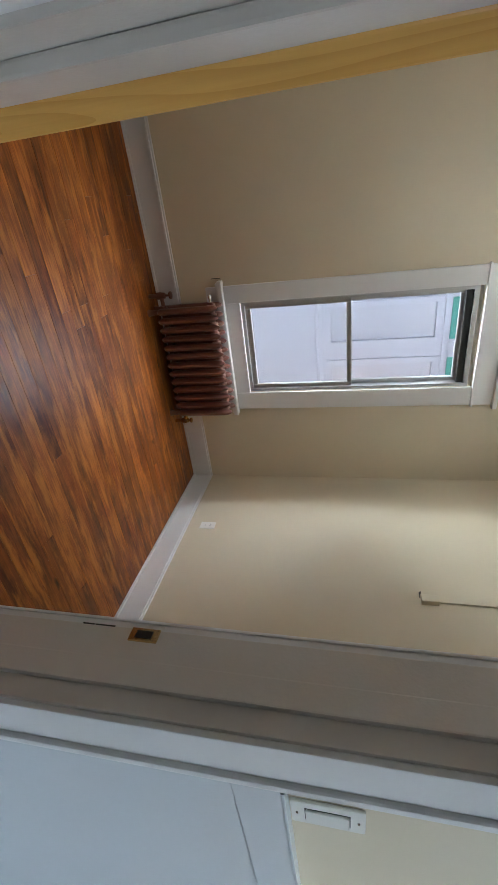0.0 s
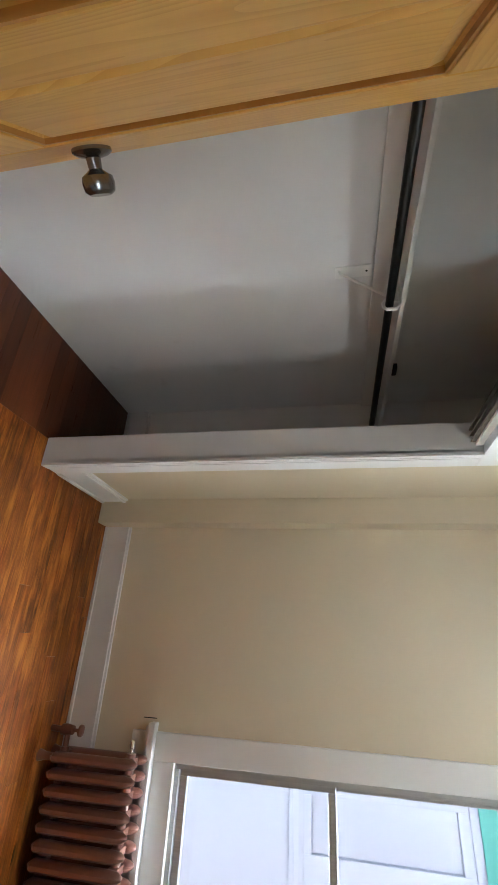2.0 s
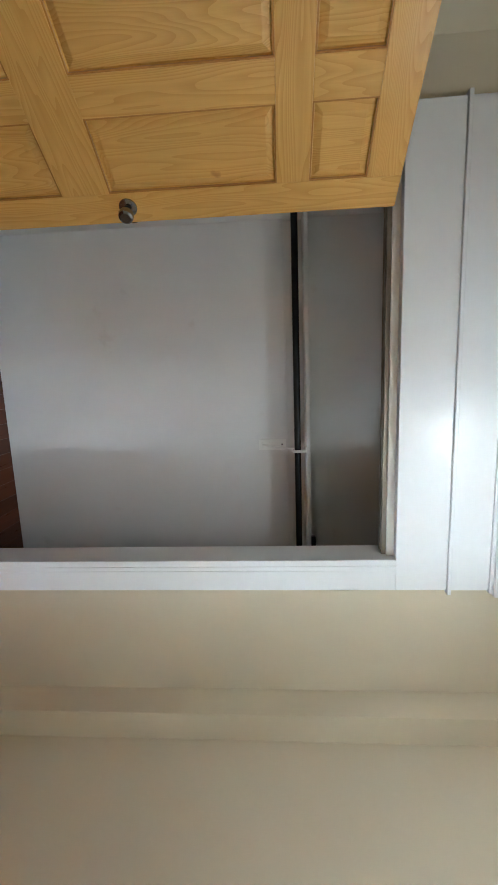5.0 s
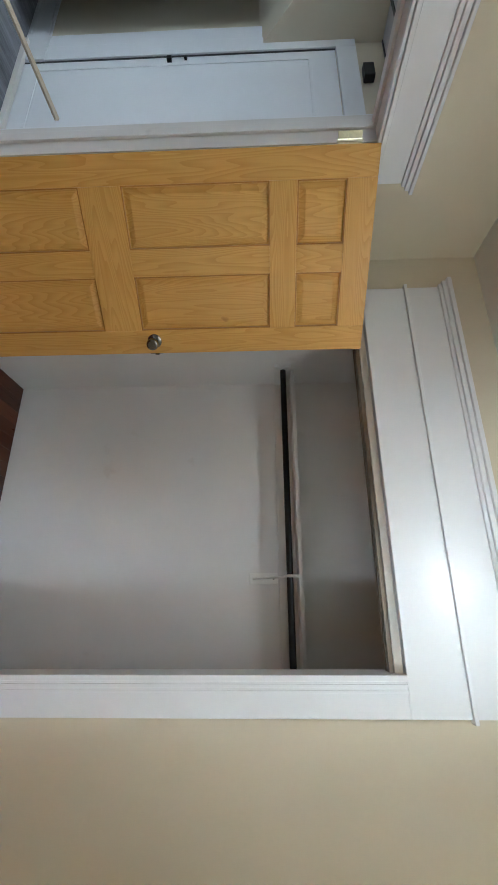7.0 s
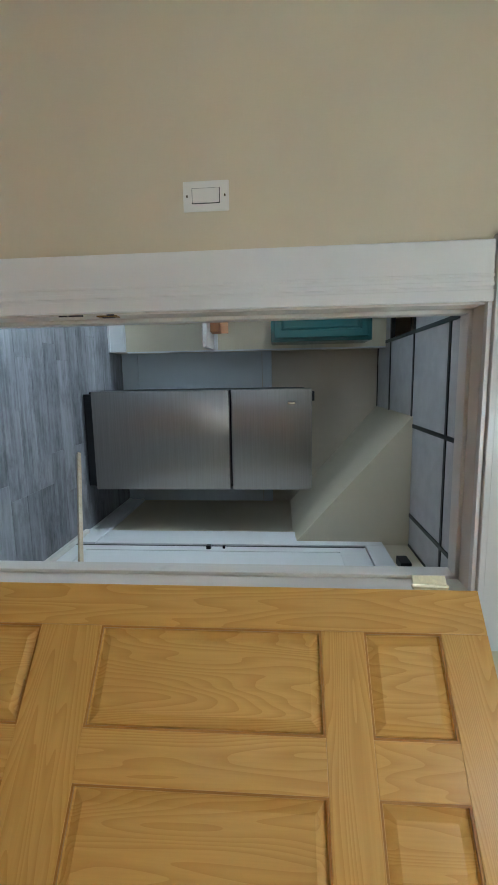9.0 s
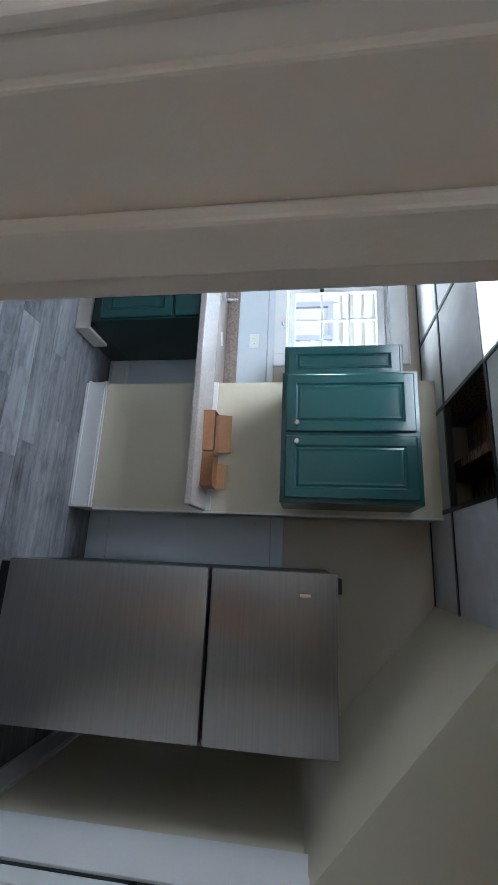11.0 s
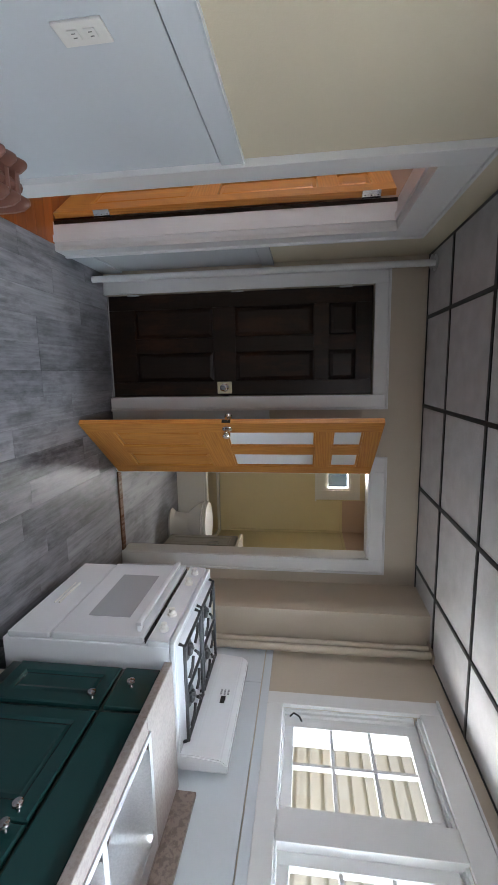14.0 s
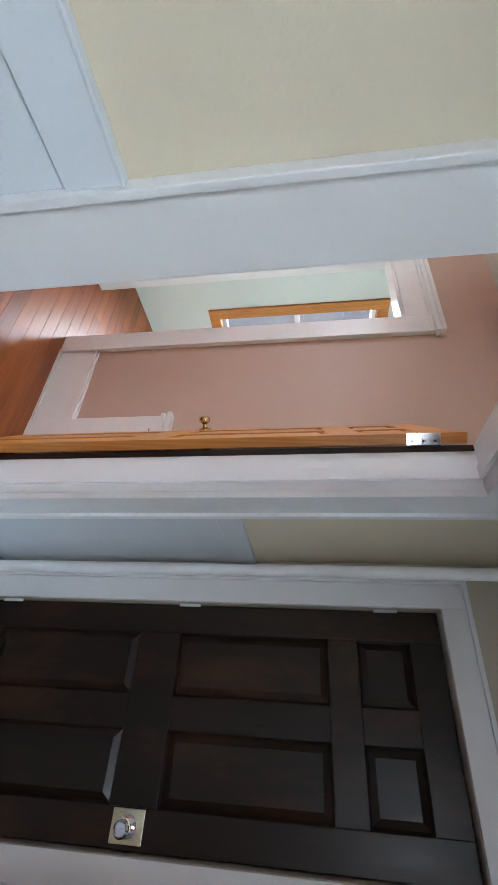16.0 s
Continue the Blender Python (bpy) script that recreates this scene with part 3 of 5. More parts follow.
rows = [(CLX, CLX + 0.022, CB, CB + 0.135, 0, CZ, 0.003), (CLX, CLX + 0.022, CA - 0.135, CA, 0, CZ, 0.003),
        (CLX, CLX + 0.022, CA - 0.135, CB + 0.135, CZ, CZ + 0.205, 0.003),
        (CLX, CLX + 0.034, CA - 0.15, CB + 0.15, CZ + 0.205, CZ + 0.22, 0.003),
        (CLX, CLX + 0.024, CA - 0.135, CB + 0.135, CZ + 0.22, CZ + 0.37, 0.003),
        (CLX, CLX + 0.034, CA - 0.145, CB + 0.145, CZ + 0.37, CZ + 0.385, 0.003),
        (CLX, CLX + 0.046, CA - 0.155, CB + 0.155, CZ + 0.385, CZ + 0.405, 0.003),
        (CLX, CLX + 0.06, CA - 0.165, CB + 0.165, CZ + 0.405, CZ + 0.425, 0.003),
        (CLX - 0.125, CLX + 0.012, CB, CB + 0.02, 0, CZ, 0.002), (CLX - 0.125, CLX + 0.012, CA - 0.02, CA, 0, CZ, 0.002),
        (CLX - 0.125, CLX + 0.012, CA, CB, CZ, CZ + 0.015, 0.002), (CLX + 0.022, CLX + 0.028, CB, CB + 0.02, 0, CZ, 0.002), (CLX + 0.022, CLX + 0.026, CB + 0.028, CB + 0.04, 0, CZ, 0.0015), (CLX + 0.022, CLX + 0.025, CB + 0.048, CB + 0.056, 0, CZ, 0.001)]
trim("closet_casing", "wide white closet casing with tall frieze and crown", rows)
M_TRACK = metal("bronze_track_metal", (0.34, 0.29, 0.24), 0.35, 1)
ct = thing("closet_door_track", pose(CLX - 0.06, 0, CZ), "bronze metal sliding door track under the closet head", "door track")
part("channel", boxes((-0.03, 0.03, CA, CB, -0.012, 0.0, 0.002)), M_TRACK, ct)
for x in (-0.03, -0.003, 0.024):
    part("rail", boxes((x, x + 0.006, CA, CB, -0.045, -0.012, 0.001)), M_TRACK, ct)
part("fascia", boxes((0.034, 0.046, CA, CB, -0.03, 0.0, 0.002)), M_TRIM_OLD, ct, "worn painted fascia strip")


def baseboard(rows, axis, face, s, a0, a1, h=0.172):
    """Flat board with a moulded cap against a plane; s is the way it faces."""
    for z0, z1, d in ((0, h - 0.03, 0.016), (h - 0.03, h - 0.012, 0.024), (h - 0.012, h, 0.014), (0, 0.018, 0.026)):
        c0, c1 = sorted((face, face + s * d))
        rows.append((c0, c1, a0, a1, z0, z1, 0.002) if axis == 0 else (a0, a1, c0, c1, z0, z1, 0.002))


rows = []
baseboard(rows, 1, BWY, -1, CLX + 0.147, BRX)
baseboard(rows, 0, CLX, 1, CB + 0.135, BWY - 0.125)
baseboard(rows, 0, BRX, -1, 0.03, BWY - 0.028)
baseboard(rows, 1, 0.0, 1, DX1 + 0.15, BRX - 0.028)
trim("baseboard", "white painted moulded bedroom baseboard", rows)
rows = []
baseboard(rows, 1, 2.615, -1, CLB, CLX - 0.13)
trim("closet_baseboard", "white closet baseboard", rows)

# bedroom window trim
WX0, WX1, WZ0, WZ1 = 1.635, 2.315, 0.615, 2.18
trim("window_casing", "white painted window casing, stool and head", [
    (WX0 - 0.125, WX0 - 0.004, BWY - 0.022, BWY, WZ0 - 0.11, WZ1 + 0.03, 0.003), (WX1 + 0.004, WX1 + 0.14, BWY - 0.022, BWY, WZ0 - 0.11, WZ1 + 0.03, 0.003),
    (WX0 - 0.004, WX1 + 0.004, BWY - 0.02, BWY, WZ0 - 0.11, WZ0 - 0.002, 0.003),
    (WX0 - 0.165, WX1 + 0.18, BWY - 0.06, BWY, WZ0 - 0.145, WZ0 - 0.11, 0.006),
    (WX0 - 0.15, WX1 + 0.165, BWY - 0.045, BWY, WZ0 - 0.16, WZ0 - 0.145, 0.003),
    (WX0 - 0.125, WX1 + 0.14, BWY - 0.02, BWY, WZ0 - 0.24, WZ0 - 0.16, 0.003),
    (WX0 - 0.135, WX1 + 0.15, BWY - 0.034, BWY, WZ1 + 0.03, WZ1 + 0.045, 0.003),
    (WX0 - 0.125, WX1 + 0.14, BWY - 0.022, BWY, WZ1 + 0.045, WZ1 + 0.17, 0.003), (WX0 - 0.15, WX1 + 0.165, BWY - 0.05, BWY, WZ1 + 0.17, WZ1 + 0.2, 0.004)])


def window_double_hung():
    w = thing("window_1", pose(WX0, BWY, WZ0), "grey aluminium framed double-hung window over the radiator", "window", "", "structure")
    W, H, mid = WX1 - WX0, WZ1 - WZ0, 0.755
    part("window_frame", boxes((0, 0.022, 0.0, 0.12, 0, H, 0.002), (W - 0.022, W, 0.0, 0.12, 0, H, 0.002), (0.022, W - 0.022, 0.0, 0.12, 0, 0.022, 0.002), (0.022, W - 0.022, 0.0, 0.12, H - 0.03, H, 0.002)), M_ALU, w, "grey aluminium frame")
    part("head_track", boxes((0.022, W - 0.022, 0.01, 0.05, H - 0.075, H - 0.03, 0.004), (0.022, W - 0.022, 0.06, 0.1, H - 0.06, H - 0.03, 0.004)), M_BLACKP, w, "dark track at the head")
    for nm, y0, z0, z1 in (("lower_sash", 0.02, 0.024, mid + 0.018), ("upper_sash", 0.06, mid - 0.018, H - 0.06)):
        s = part(nm, boxes((0.024, 0.05, y0, y0 + 0.03, z0, z1, 0.003), (W - 0.05, W - 0.024, y0, y0 + 0.03, z0, z1, 0.003), (0.05, W - 0.05, y0, y0 + 0.03, z0, z0 + 0.036, 0.003), (0.05, W - 0.05, y0, y0 + 0.03, z1 - 0.036, z1, 0.003)), M_ALU, w)
        g = part("pane", boxes((0.05, W - 0.05, y0 + 0.012, y0 + 0.016, z0 + 0.036, z1 - 0.036)), M_GLASS, s, "clear glass")
        g.visible_shadow = False


window_double_hung()

# ---------------- doors ----------------


def panel_piece(w, h, t, y0):
    """Raised panel with sloping field on both faces, its lower left corner at the origin."""
    bm = bmesh.new()
    for s, ya in ((-1, y0), (1, y0 + t)):
        rim, fld, up = 0.0, 0.032, -0.004
        a = [(0, 0), (w, 0), (w, h), (0, h)]
        i = [(fld, fld), (w - fld, fld), (w - fld, h - fld), (fld, h - fld)]
        j = [(0.008, 0.008), (w - 0.008, 0.008), (w - 0.008, h - 0.008), (0.008, h - 0.008)]
        va = [bm.verts.new((x, ya - s * 0.003, z)) for x, z in a]
        vj = [bm.verts.new((x, ya - s * 0.0155, z)) for x, z in j]
        vi = [bm.verts.new((x, ya - s * 0.004, z)) for x, z in i]
        for p, q in ((va, vj), (vj, vi)):
            for k in range(4):
                bm.faces.new((p[k], p[(k + 1) % 4], q[(k + 1) % 4], q[k]))
        bm.faces.new(vi)
    return bm


def shifted(bm, x, y, z):
    bmesh.ops.translate(bm, verts=bm.verts, vec=(x, y, z))
    return bm


def knob_set(parent, x, z, t0, t1, mat, plate=None):
    """A round knob on each face."""
    for s, y in ((-1, t0), (1, t1)):
        m = pose(x, y, z) @ Matrix.Rotation(radians(90 * s * -1), 4, "X")
        bm = bmesh.new()
        if plate:
            box(bm, x - plate, x + plate, min(y, y + s * 0.004), max(y, y + s * 0.004), z - plate, z + plate, 0.001)
        lathe(bm, [(0.032, 0.001), (0.032, 0.006), (0.026, 0.01), (0.012, 0.014), (0.011, 0.03), (0.016, 0.034), (0.025, 0.04), (0.027, 0.05), (0.025, 0.062), (0.018, 0.067), (0.008, 0.067)], m)
        part("door_knob", bm, mat, parent, "round metal knob", True)


def panel_door(name, m, W, H, t, y0, mv, mh, label, panes=False, knob=None, kmat=None, plate=None, hinges=True, kz=1.035):
    d = thing(name, m, label, "door")
    st = 0.108
    mid = 0.108
    pw = (W - 2 * st - mid) / 2
    k = H / 2.0
    zr = [(0.0, 0.2 * k), (0.82 * k, 0.99 * k), (1.58 * k, 1.69 * k), (1.885 * k, H)]
    for a, b in ((0, st), (W - st, W)):
        part("stile", boxes((a, b, y0, y0 + t, 0, H, 0.003)), mv, d)
    for a, b in zr:
        part("rail", boxes((st, W - st, y0 + 0.0005, y0 + t - 0.0005, a, b, 0.002)), mh, d)
    for (a, b) in ((zr[0][1], zr[1][0]), (zr[1][1], zr[2][0]), (zr[2][1], zr[3][0])):
        part("mullion", boxes((st + pw, st + pw + mid, y0 + 0.0005, y0 + t - 0.0005, a, b, 0.002)), mv, d)
        for x in (st, st + pw + mid):
            if panes and a > 0.9:
                part("moulding", boxes((x, x + 0.012, y0 + 0.004, y0 + t - 0.004, a, b, 0.002), (x + pw - 0.012, x + pw, y0 + 0.004, y0 + t - 0.004, a, b, 0.002), (x + 0.012, x + pw - 0.012, y0 + 0.004, y0 + t - 0.004, a, a + 0.012, 0.002), (x + 0.012, x + pw - 0.012, y0 + 0.004, y0 + t - 0.004, b - 0.012, b, 0.002)), mv, d)
                part("pane", boxes((x + 0.012, x + pw - 0.012, y0 + t / 2 - 0.003, y0 + t / 2 + 0.003, a + 0.012, b - 0.012)), M_FROST, d, "frosted white glass pane")
            else:
                if mv is not M_DARK:
                    # groove shade is painted by these thin darker strips round each panel
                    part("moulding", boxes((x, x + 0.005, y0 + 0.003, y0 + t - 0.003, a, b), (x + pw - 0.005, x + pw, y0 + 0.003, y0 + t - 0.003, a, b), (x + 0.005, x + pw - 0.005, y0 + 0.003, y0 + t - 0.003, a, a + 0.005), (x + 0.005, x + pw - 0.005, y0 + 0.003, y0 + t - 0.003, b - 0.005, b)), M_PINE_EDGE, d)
                part("panel", shifted(panel_piece(pw, b - a, t, y0), x, 0, a), mv, d)
    knob_set(d, W - 0.06, kz, y0, y0 + t, kmat or M_NICKEL, plate)
    part("latch", boxes((W - 0.0005, W + 0.003, y0 + t / 2 - 0.012, y0 + t / 2 + 0.012, kz - 0.028, kz + 0.028, 0.001), (W, W + 0.011, y0 + t / 2 - 0.006, y0 + t / 2 + 0.006, kz - 0.01, kz + 0.01, 0.002)), M_BLACKM, d)
    return d


def hinge_at(d, x, y, z, ax, mat):
    bm = boxes((x - 0.03, x + 0.03, y - 0.002, y + 0.002, z - 0.045, z + 0.045, 0.001))
    rod(bm, (x, y, z - 0.048), (x, y, z + 0.048), 0.006)
    for sx in (-0.02, 0.02):
        for dz in (-0.03, 0, 0.03):
            lathe(bm, [(0.005, 0.0), (0.004, 0.0015)], pose(x + sx, y + 0.002, z + dz, -90), 8)
    part("hinge", bm, mat, d, "metal butt hinge")


az1 = math.degrees(math.atan2(0.524 - 0.044, 0.35 - 0.945))
bed_door = panel_door("bedroom_door", pose(0.945, 0.044, 0.012, 0, 0, az1), 0.785, 1.985, 0.036, 0.0, M_PINE, M_PINE_H, "varnished knotty pine six-panel door standing wide open", kz=1.035)
for z in (0.25, 1.87):
    hinge_at(bed_door, -0.012, 0.02, z, 0, M_PALEBRASS)

dark = panel_door("entry_door", pose(KX1 + 0.03, -0.32, 0.012, 0, 0, -90), 0.76, 1.97, 0.04, 0.0, M_DARK, M_DARK, "dark brown stained six-panel wooden door, closed", kz=0.885, kmat=M_CHROME)
part("escutcheon", boxes((0.655, 0.745, -0.006, 0.0, 0.83, 0.94, 0.002)), M_PALEBRASS, dark, "square pale brass lock plate")
for z in (0.2, 1.0, 1.78):
    hinge_at(dark, -0.024, -0.004, z, 0, M_TRIM)

az2 = math.degrees(math.atan2(-1.212 + 1.672, 5.345 - 5.92))
gd = panel_door("bathroom_door", pose(5.935, -1.672, 0.02, 0, 0, az2), 0.715, 1.965, 0.035, -0.035, M_AMBER, M_AMBER_H, "amber wood bathroom door with four frosted panes, standing open", True, kz=0.99, kmat=M_CHROME)

sd = panel_door("second_room_door", pose(5.328, 0.024, 0.012, 0, 0, 38.5), 0.73, 1.98, 0.035, 0.0, M_AMBER, M_AMBER_H, "varnished pine six-panel door standing open into the next room", kz=1.0, kmat=M_BRASS)
for z in (0.30, 1.85):
    part("hinge", boxes((-0.006, -0.002, -0.05, 0.036, z - 0.05, z + 0.05, 0.001)), M_CHROME, sd, "bright steel butt hinge")
    for dz in (-0.034, 0.0, 0.034):
        part("hinge_screw", boxes((-0.0075, -0.006, 0.008, 0.014, z + dz - 0.003, z + dz + 0.003, 0.0005)), M_BLACKM, sd)

# doorway trims in the kitchen


def casing_x(rows, x, s, a, b, h, w=0.1, d=0.02):
    """Plain casing round an opening a..b in a wall across x, facing s."""
    c0, c1 = sorted((x, x + s * d))
    e0, e1 = sorted((x, x + s * (d + 0.01)))
    rows += [(c0, c1, a - w, a, 0, h + w, 0.003), (c0, c1, b, b + w, 0, h + w, 0.003), (c0, c1, a, b, h, h + w, 0.003)]
    rows += [(e0, e1, a - w - 0.016, a - w, 0, h + w + 0.016, 0.003), (e0, e1, b + w, b + w + 0.016, 0, h + w + 0.016, 0.003), (e0, e1, a - w, b + w, h + w, h + w + 0.016, 0.003)]


rows = []
casing_x(rows, KX1, -1, -1.085, -0.315, 1.99, 0.09)
trim("entry_door_casing", "white painted casing round the dark door", rows)
rows = []
casing_x(rows, KX1, -1, -2.35, -1.66, 1.99, 0.1)
rows += [(KX1 - 0.004, KX1 + 0.144, -2.363, -2.345, 0, 1.99, 0.002), (KX1 - 0.004, KX1 + 0.144, -1.678, -1.66, 0, 1.99, 0.002), (KX1 - 0.004, KX1 + 0.144, -2.345, -1.678, 1.975, 1.99, 0.002)]
trim("bath_door_casing", "white painted bathroom door casing", rows)
trim("bath_threshold", "brown wooden bathroom threshold strip", [(KX1 - 0.01, KX1 + 0.05, -2.345, -1.678, 0.0, 0.014, 0.004)], M_JOIST)

OA, OB, OH = 4.565, 5.315, 2.0
rows = [(OA - 0.125, OA, KY - 0.022, KY, 0, OH + 0.16, 0.003), (OB, OB + 0.11, KY - 0.022, KY, 0, OH + 0.16, 0.003), (OA, OB, KY - 0.022, KY, OH, OH + 0.16, 0.003),
        (OB + 0.11, OB + 0.13, KY - 0.034, KY, 0, OH + 0.175, 0.003), (OA - 0.14, OA - 0.125, KY - 0.03, KY, 0, OH + 0.175, 0.003), (OA - 0.125, OB + 0.11, KY - 0.034, KY, OH + 0.16, OH + 0.175, 0.003),
        (OA - 0.02, OA, KY, 0.006, 0, OH, 0.002), (OB, OB + 0.02, KY, 0.006, 0, OH, 0.002), (OA - 0.02, OB + 0.02, KY, 0.006, OH, OH + 0.02, 0.002),
        (OB - 0.012, OB, KY + 0.03, KY + 0.07, 0, OH, 0.002), (OA, OB, KY + 0.03, KY + 0.07, OH - 0.012, OH, 0.002)]
trim("second_doorway_casing", "white painted doorway casing and jambs", rows)

# dark strip puts the shade of the door gap into colour
trim("door_gap_shade", "dark strip standing in for the shaded gap at the door hinge side", [(OB - 0.003, OB + 0.004, -0.012, 0.009, 0.01, OH, 0.001)], M_DARK)

# wainscot with its cap rail


def wainscot_y(name, face, s, a0, a1, h=1.285):
    rows = []
    for z0, z1, d in ((0.0, h - 0.09, 0.008), (h - 0.085, h - 0.006, 0.018), (h - 0.006, h, 0.022), (0.0, 0.15, 0.02)):
        c0, c1 = sorted((face, face + s * d))
        rows.append((a0, a1, c0, c1, z0, z1, 0.002))
    trim(name, "smooth blue-white wainscot panel with a flat cap rail", rows, M_WAINS)


wainscot_y("wainscot_partition", KY, -1, DX1 + 0.112, OA - 0.14)
wainscot_y("wainscot_corner", KY, -1, OB + 0.13, KX1)
wainscot_y("wainscot_partition_end", KY, -1, KX0, DX0 - 0.135)
wainscot_y("wainscot_behind_refrigerator", KWY, 1, KX0, 1.762, 1.395)
trim("wainscot_between_doors", "blue-white wainscot panel between two doors", [(KX1 - 0.008, KX1, -1.528, -1.19, 0, 1.24, 0.002)], M_WAINS)
trim("wainscot_under_windows", "pale blue-white wall boards under the windows", [(2.63, 5.13, KWY, KWY + 0.01, 0, 1.235, 0.002), (5.132, 5.53, KWY, KWY + 0.01, 0, 1.235, 0.002), (2.63, 5.53, KWY, KWY + 0.016, 1.242, 1.29, 0.003)], M_WAINS)

# ---------------- kitchen windows ----------------
trim("kitchen_window_casing", "white painted casing round three windows", [
    (2.88, 2.975, KWY, KWY + 0.024, 1.29, 2.26, 0.003), (4.955, 5.05, KWY, KWY + 0.024, 1.29, 2.26, 0.003), (2.975, 4.955, KWY, KWY + 0.024, 2.147, 2.26, 0.003), (2.975, 4.955, KWY, KWY + 0.024, 1.29, 1.382, 0.003),
    (3.567, 3.666, KWY - 0.12, KWY + 0.02, 1.39, 2.147, 0.003), (4.212, 4.345, KWY - 0.12, KWY + 0.02, 1.39, 2.147, 0.003), (2.87, 5.06, KWY, KWY + 0.034, 2.26, 2.274, 0.003),
    (2.975, 4.955, KWY - 0.02, KWY - 0.001, 2.132, 2.147, 0.002), (2.975, 4.955, KWY - 0.05, KWY - 0.02, 2.122, 2.147, 0.002), (2.975, 4.955, KWY - 0.2, KWY - 0.05, 2.11, 2.147, 0.002), (2.975, 4.955, KWY - 0.2, KWY, 1.375, 1.392, 0.002),
    (4.90, 4.922, KWY - 0.2, KWY - 0.03, 1.392, 2.11, 0.002), (4.922, 4.94, KWY - 0.2, KWY - 0.012, 1.392, 2.11, 0.002), (4.94, 4.955, KWY - 0.2, KWY - 0.001, 1.392, 2.11, 0.002)])


def six_pane_window(name, x0, x1, lock):
    z0, z1 = 1.394, 2.109
    w = thing(name, pose(x0, KWY - 0.06, z0), "white wooden six-pane kitchen window", "window", "kitchen windows", "structure")
    W, H, b = x1 - x0, z1 - z0, 0.052
    part("sash_frame", boxes((0, b, 0, 0.035, 0, H, 0.003), (W - b, W, 0, 0.035, 0, H, 0.003), (b, W - b, 0, 0.035, 0, b, 0.003), (b, W - b, 0, 0.035, H - b, H, 0.003)), M_TRIM, w)
    c = W / 2
    hs = [b + (H - 2 * b) * i / 3 for i in range(4)]
    part("muntin", boxes((c - 0.009, c + 0.009, 0.004, 0.031, b, H - b, 0.002), *[(b, W - b, 0.005, 0.03, h - 0.009, h + 0.009, 0.002) for h in hs[1:3]]), M_TRIM, w)
    for i in range(3):
        for xa, xb in ((b, c - 0.009), (c + 0.009, W - b)):
            p = part("pane", boxes((xa, xb, 0.016, 0.019, hs[i] + 0.009 * (i > 0), hs[i + 1] - 0.009 * (i < 2))), M_GLASS_OLD, w, "old wavy glass")
            p.visible_shadow = False
    if lock:
        bm = boxes((lock - 0.02, lock + 0.02, 0.035, 0.042, 0.24, 0.27, 0.002))
        rod(bm, (lock, 0.042, 0.255), (lock, 0.062, 0.255), 0.009)
        part("latch", bm, M_BLACKM, w, "dark metal window latch")


six_pane_window("window_2", 2.998, 3.567, 0.54)
six_pane_window("window_3", 3.666, 4.212, 0.03)
six_pane_window("window_4", 4.345, 4.90, None)
solid("window_hook", tube(bmesh.new(), [(4.90, KWY - 0.005, 1.425), (4.895, KWY + 0.02, 1.445), (4.865, KWY + 0.03, 1.475), (4.83, KWY + 0.03, 1.49)], 0.005), M_BLACKM, "small dark metal window hook", "hook")
hook = lathe(bmesh.new(), [(0.012, 0), (0.01, 0.008), (0.005, 0.02), (0.008, 0.026), (0.006, 0.03)], pose(3.22, KWY + 0.024, 1.355, -90), 12)
solid("sash_lift", hook, M_NICKEL, "small metal lift on the window board", "hook", smooth=True)

# ---------------- kitchen ceiling ----------------
gx = [0.577 + 0.6096 * i for i in range(9)]
gy = [-0.558 - 0.6096 * i for i in range(4)]
xs = [KX0] + [g for g in gx if KX0 < g < KX1] + [KX1]
ys = [KWY] + sorted(g for g in gy if KWY < g < KY) + [KY]
tiles = bmesh.new()
LX0, LX1, LY0, LY1 = 2.406, 3.625, -1.777, -1.168
for i in range(len(xs) - 1):
    for j in range(len(ys) - 1):
        cx, cy = (xs[i] + xs[i + 1]) / 2, (ys[j] + ys[j + 1]) / 2
        if LX0 < cx < LX1 and LY0 < cy < LY1:
            continue
        if 1.79 < cx < 2.41 and -2.39 < cy < -1.777:
            continue
        box(tiles, xs[i] + 0.006, xs[i + 1] - 0.006, ys[j] + 0.006, ys[j + 1] - 0.006, KC + random.uniform(0.001, 0.004), KC + 0.018)
structure("ceiling_tiles", tiles, M_TILE, "pale suspended ceiling tiles", "ceiling")
bars = bmesh.new()
for g in xs:
    box(bars, g - 0.012, g + 0.012, KWY, KY, KC - 0.004, KC + 0.03)
for g in ys:
    for i in range(len(xs) - 1):
        if LY0 + 0.1 < g < LY1 - 0.1 and LX0 < xs[i] + 0.1 < LX1:
            continue
        box(bars, xs[i] + 0.012, xs[i + 1] - 0.012, g - 0.012, g + 0.012, KC - 0.0035, KC + 0.03)
structure("ceiling_grid", bars, M_GRID, "dark metal suspended ceiling grid", "ceiling")
structure("kitchen_upper_ceiling", boxes((KX0 - 0.1, KX1 + 0.14, KWY - 0.1, KY, BC, BC + 0.1)), M_JOIST, "dark boards above the suspended ceiling", "ceiling")
jb = bmesh.new()
for x in (1.65, 2.03, 2.41):
    box(jb, x, x + 0.05, KWY, -1.4, KC + 0.06, BC)
structure("ceiling_joists", jb, M_JOIST, "old brown joists above the missing tile", "ceiling")
lamp = thing("ceiling_light", pose((LX0 + LX1) / 2, (LY0 + LY1) / 2, KC), "lit white troffer light panel in the suspended ceiling", "ceiling light")
part("diffuser", boxes((-0.595, 0.595, -0.29, 0.29, 0.0, 0.006)), M_LAMP, lamp, "glowing white diffuser")
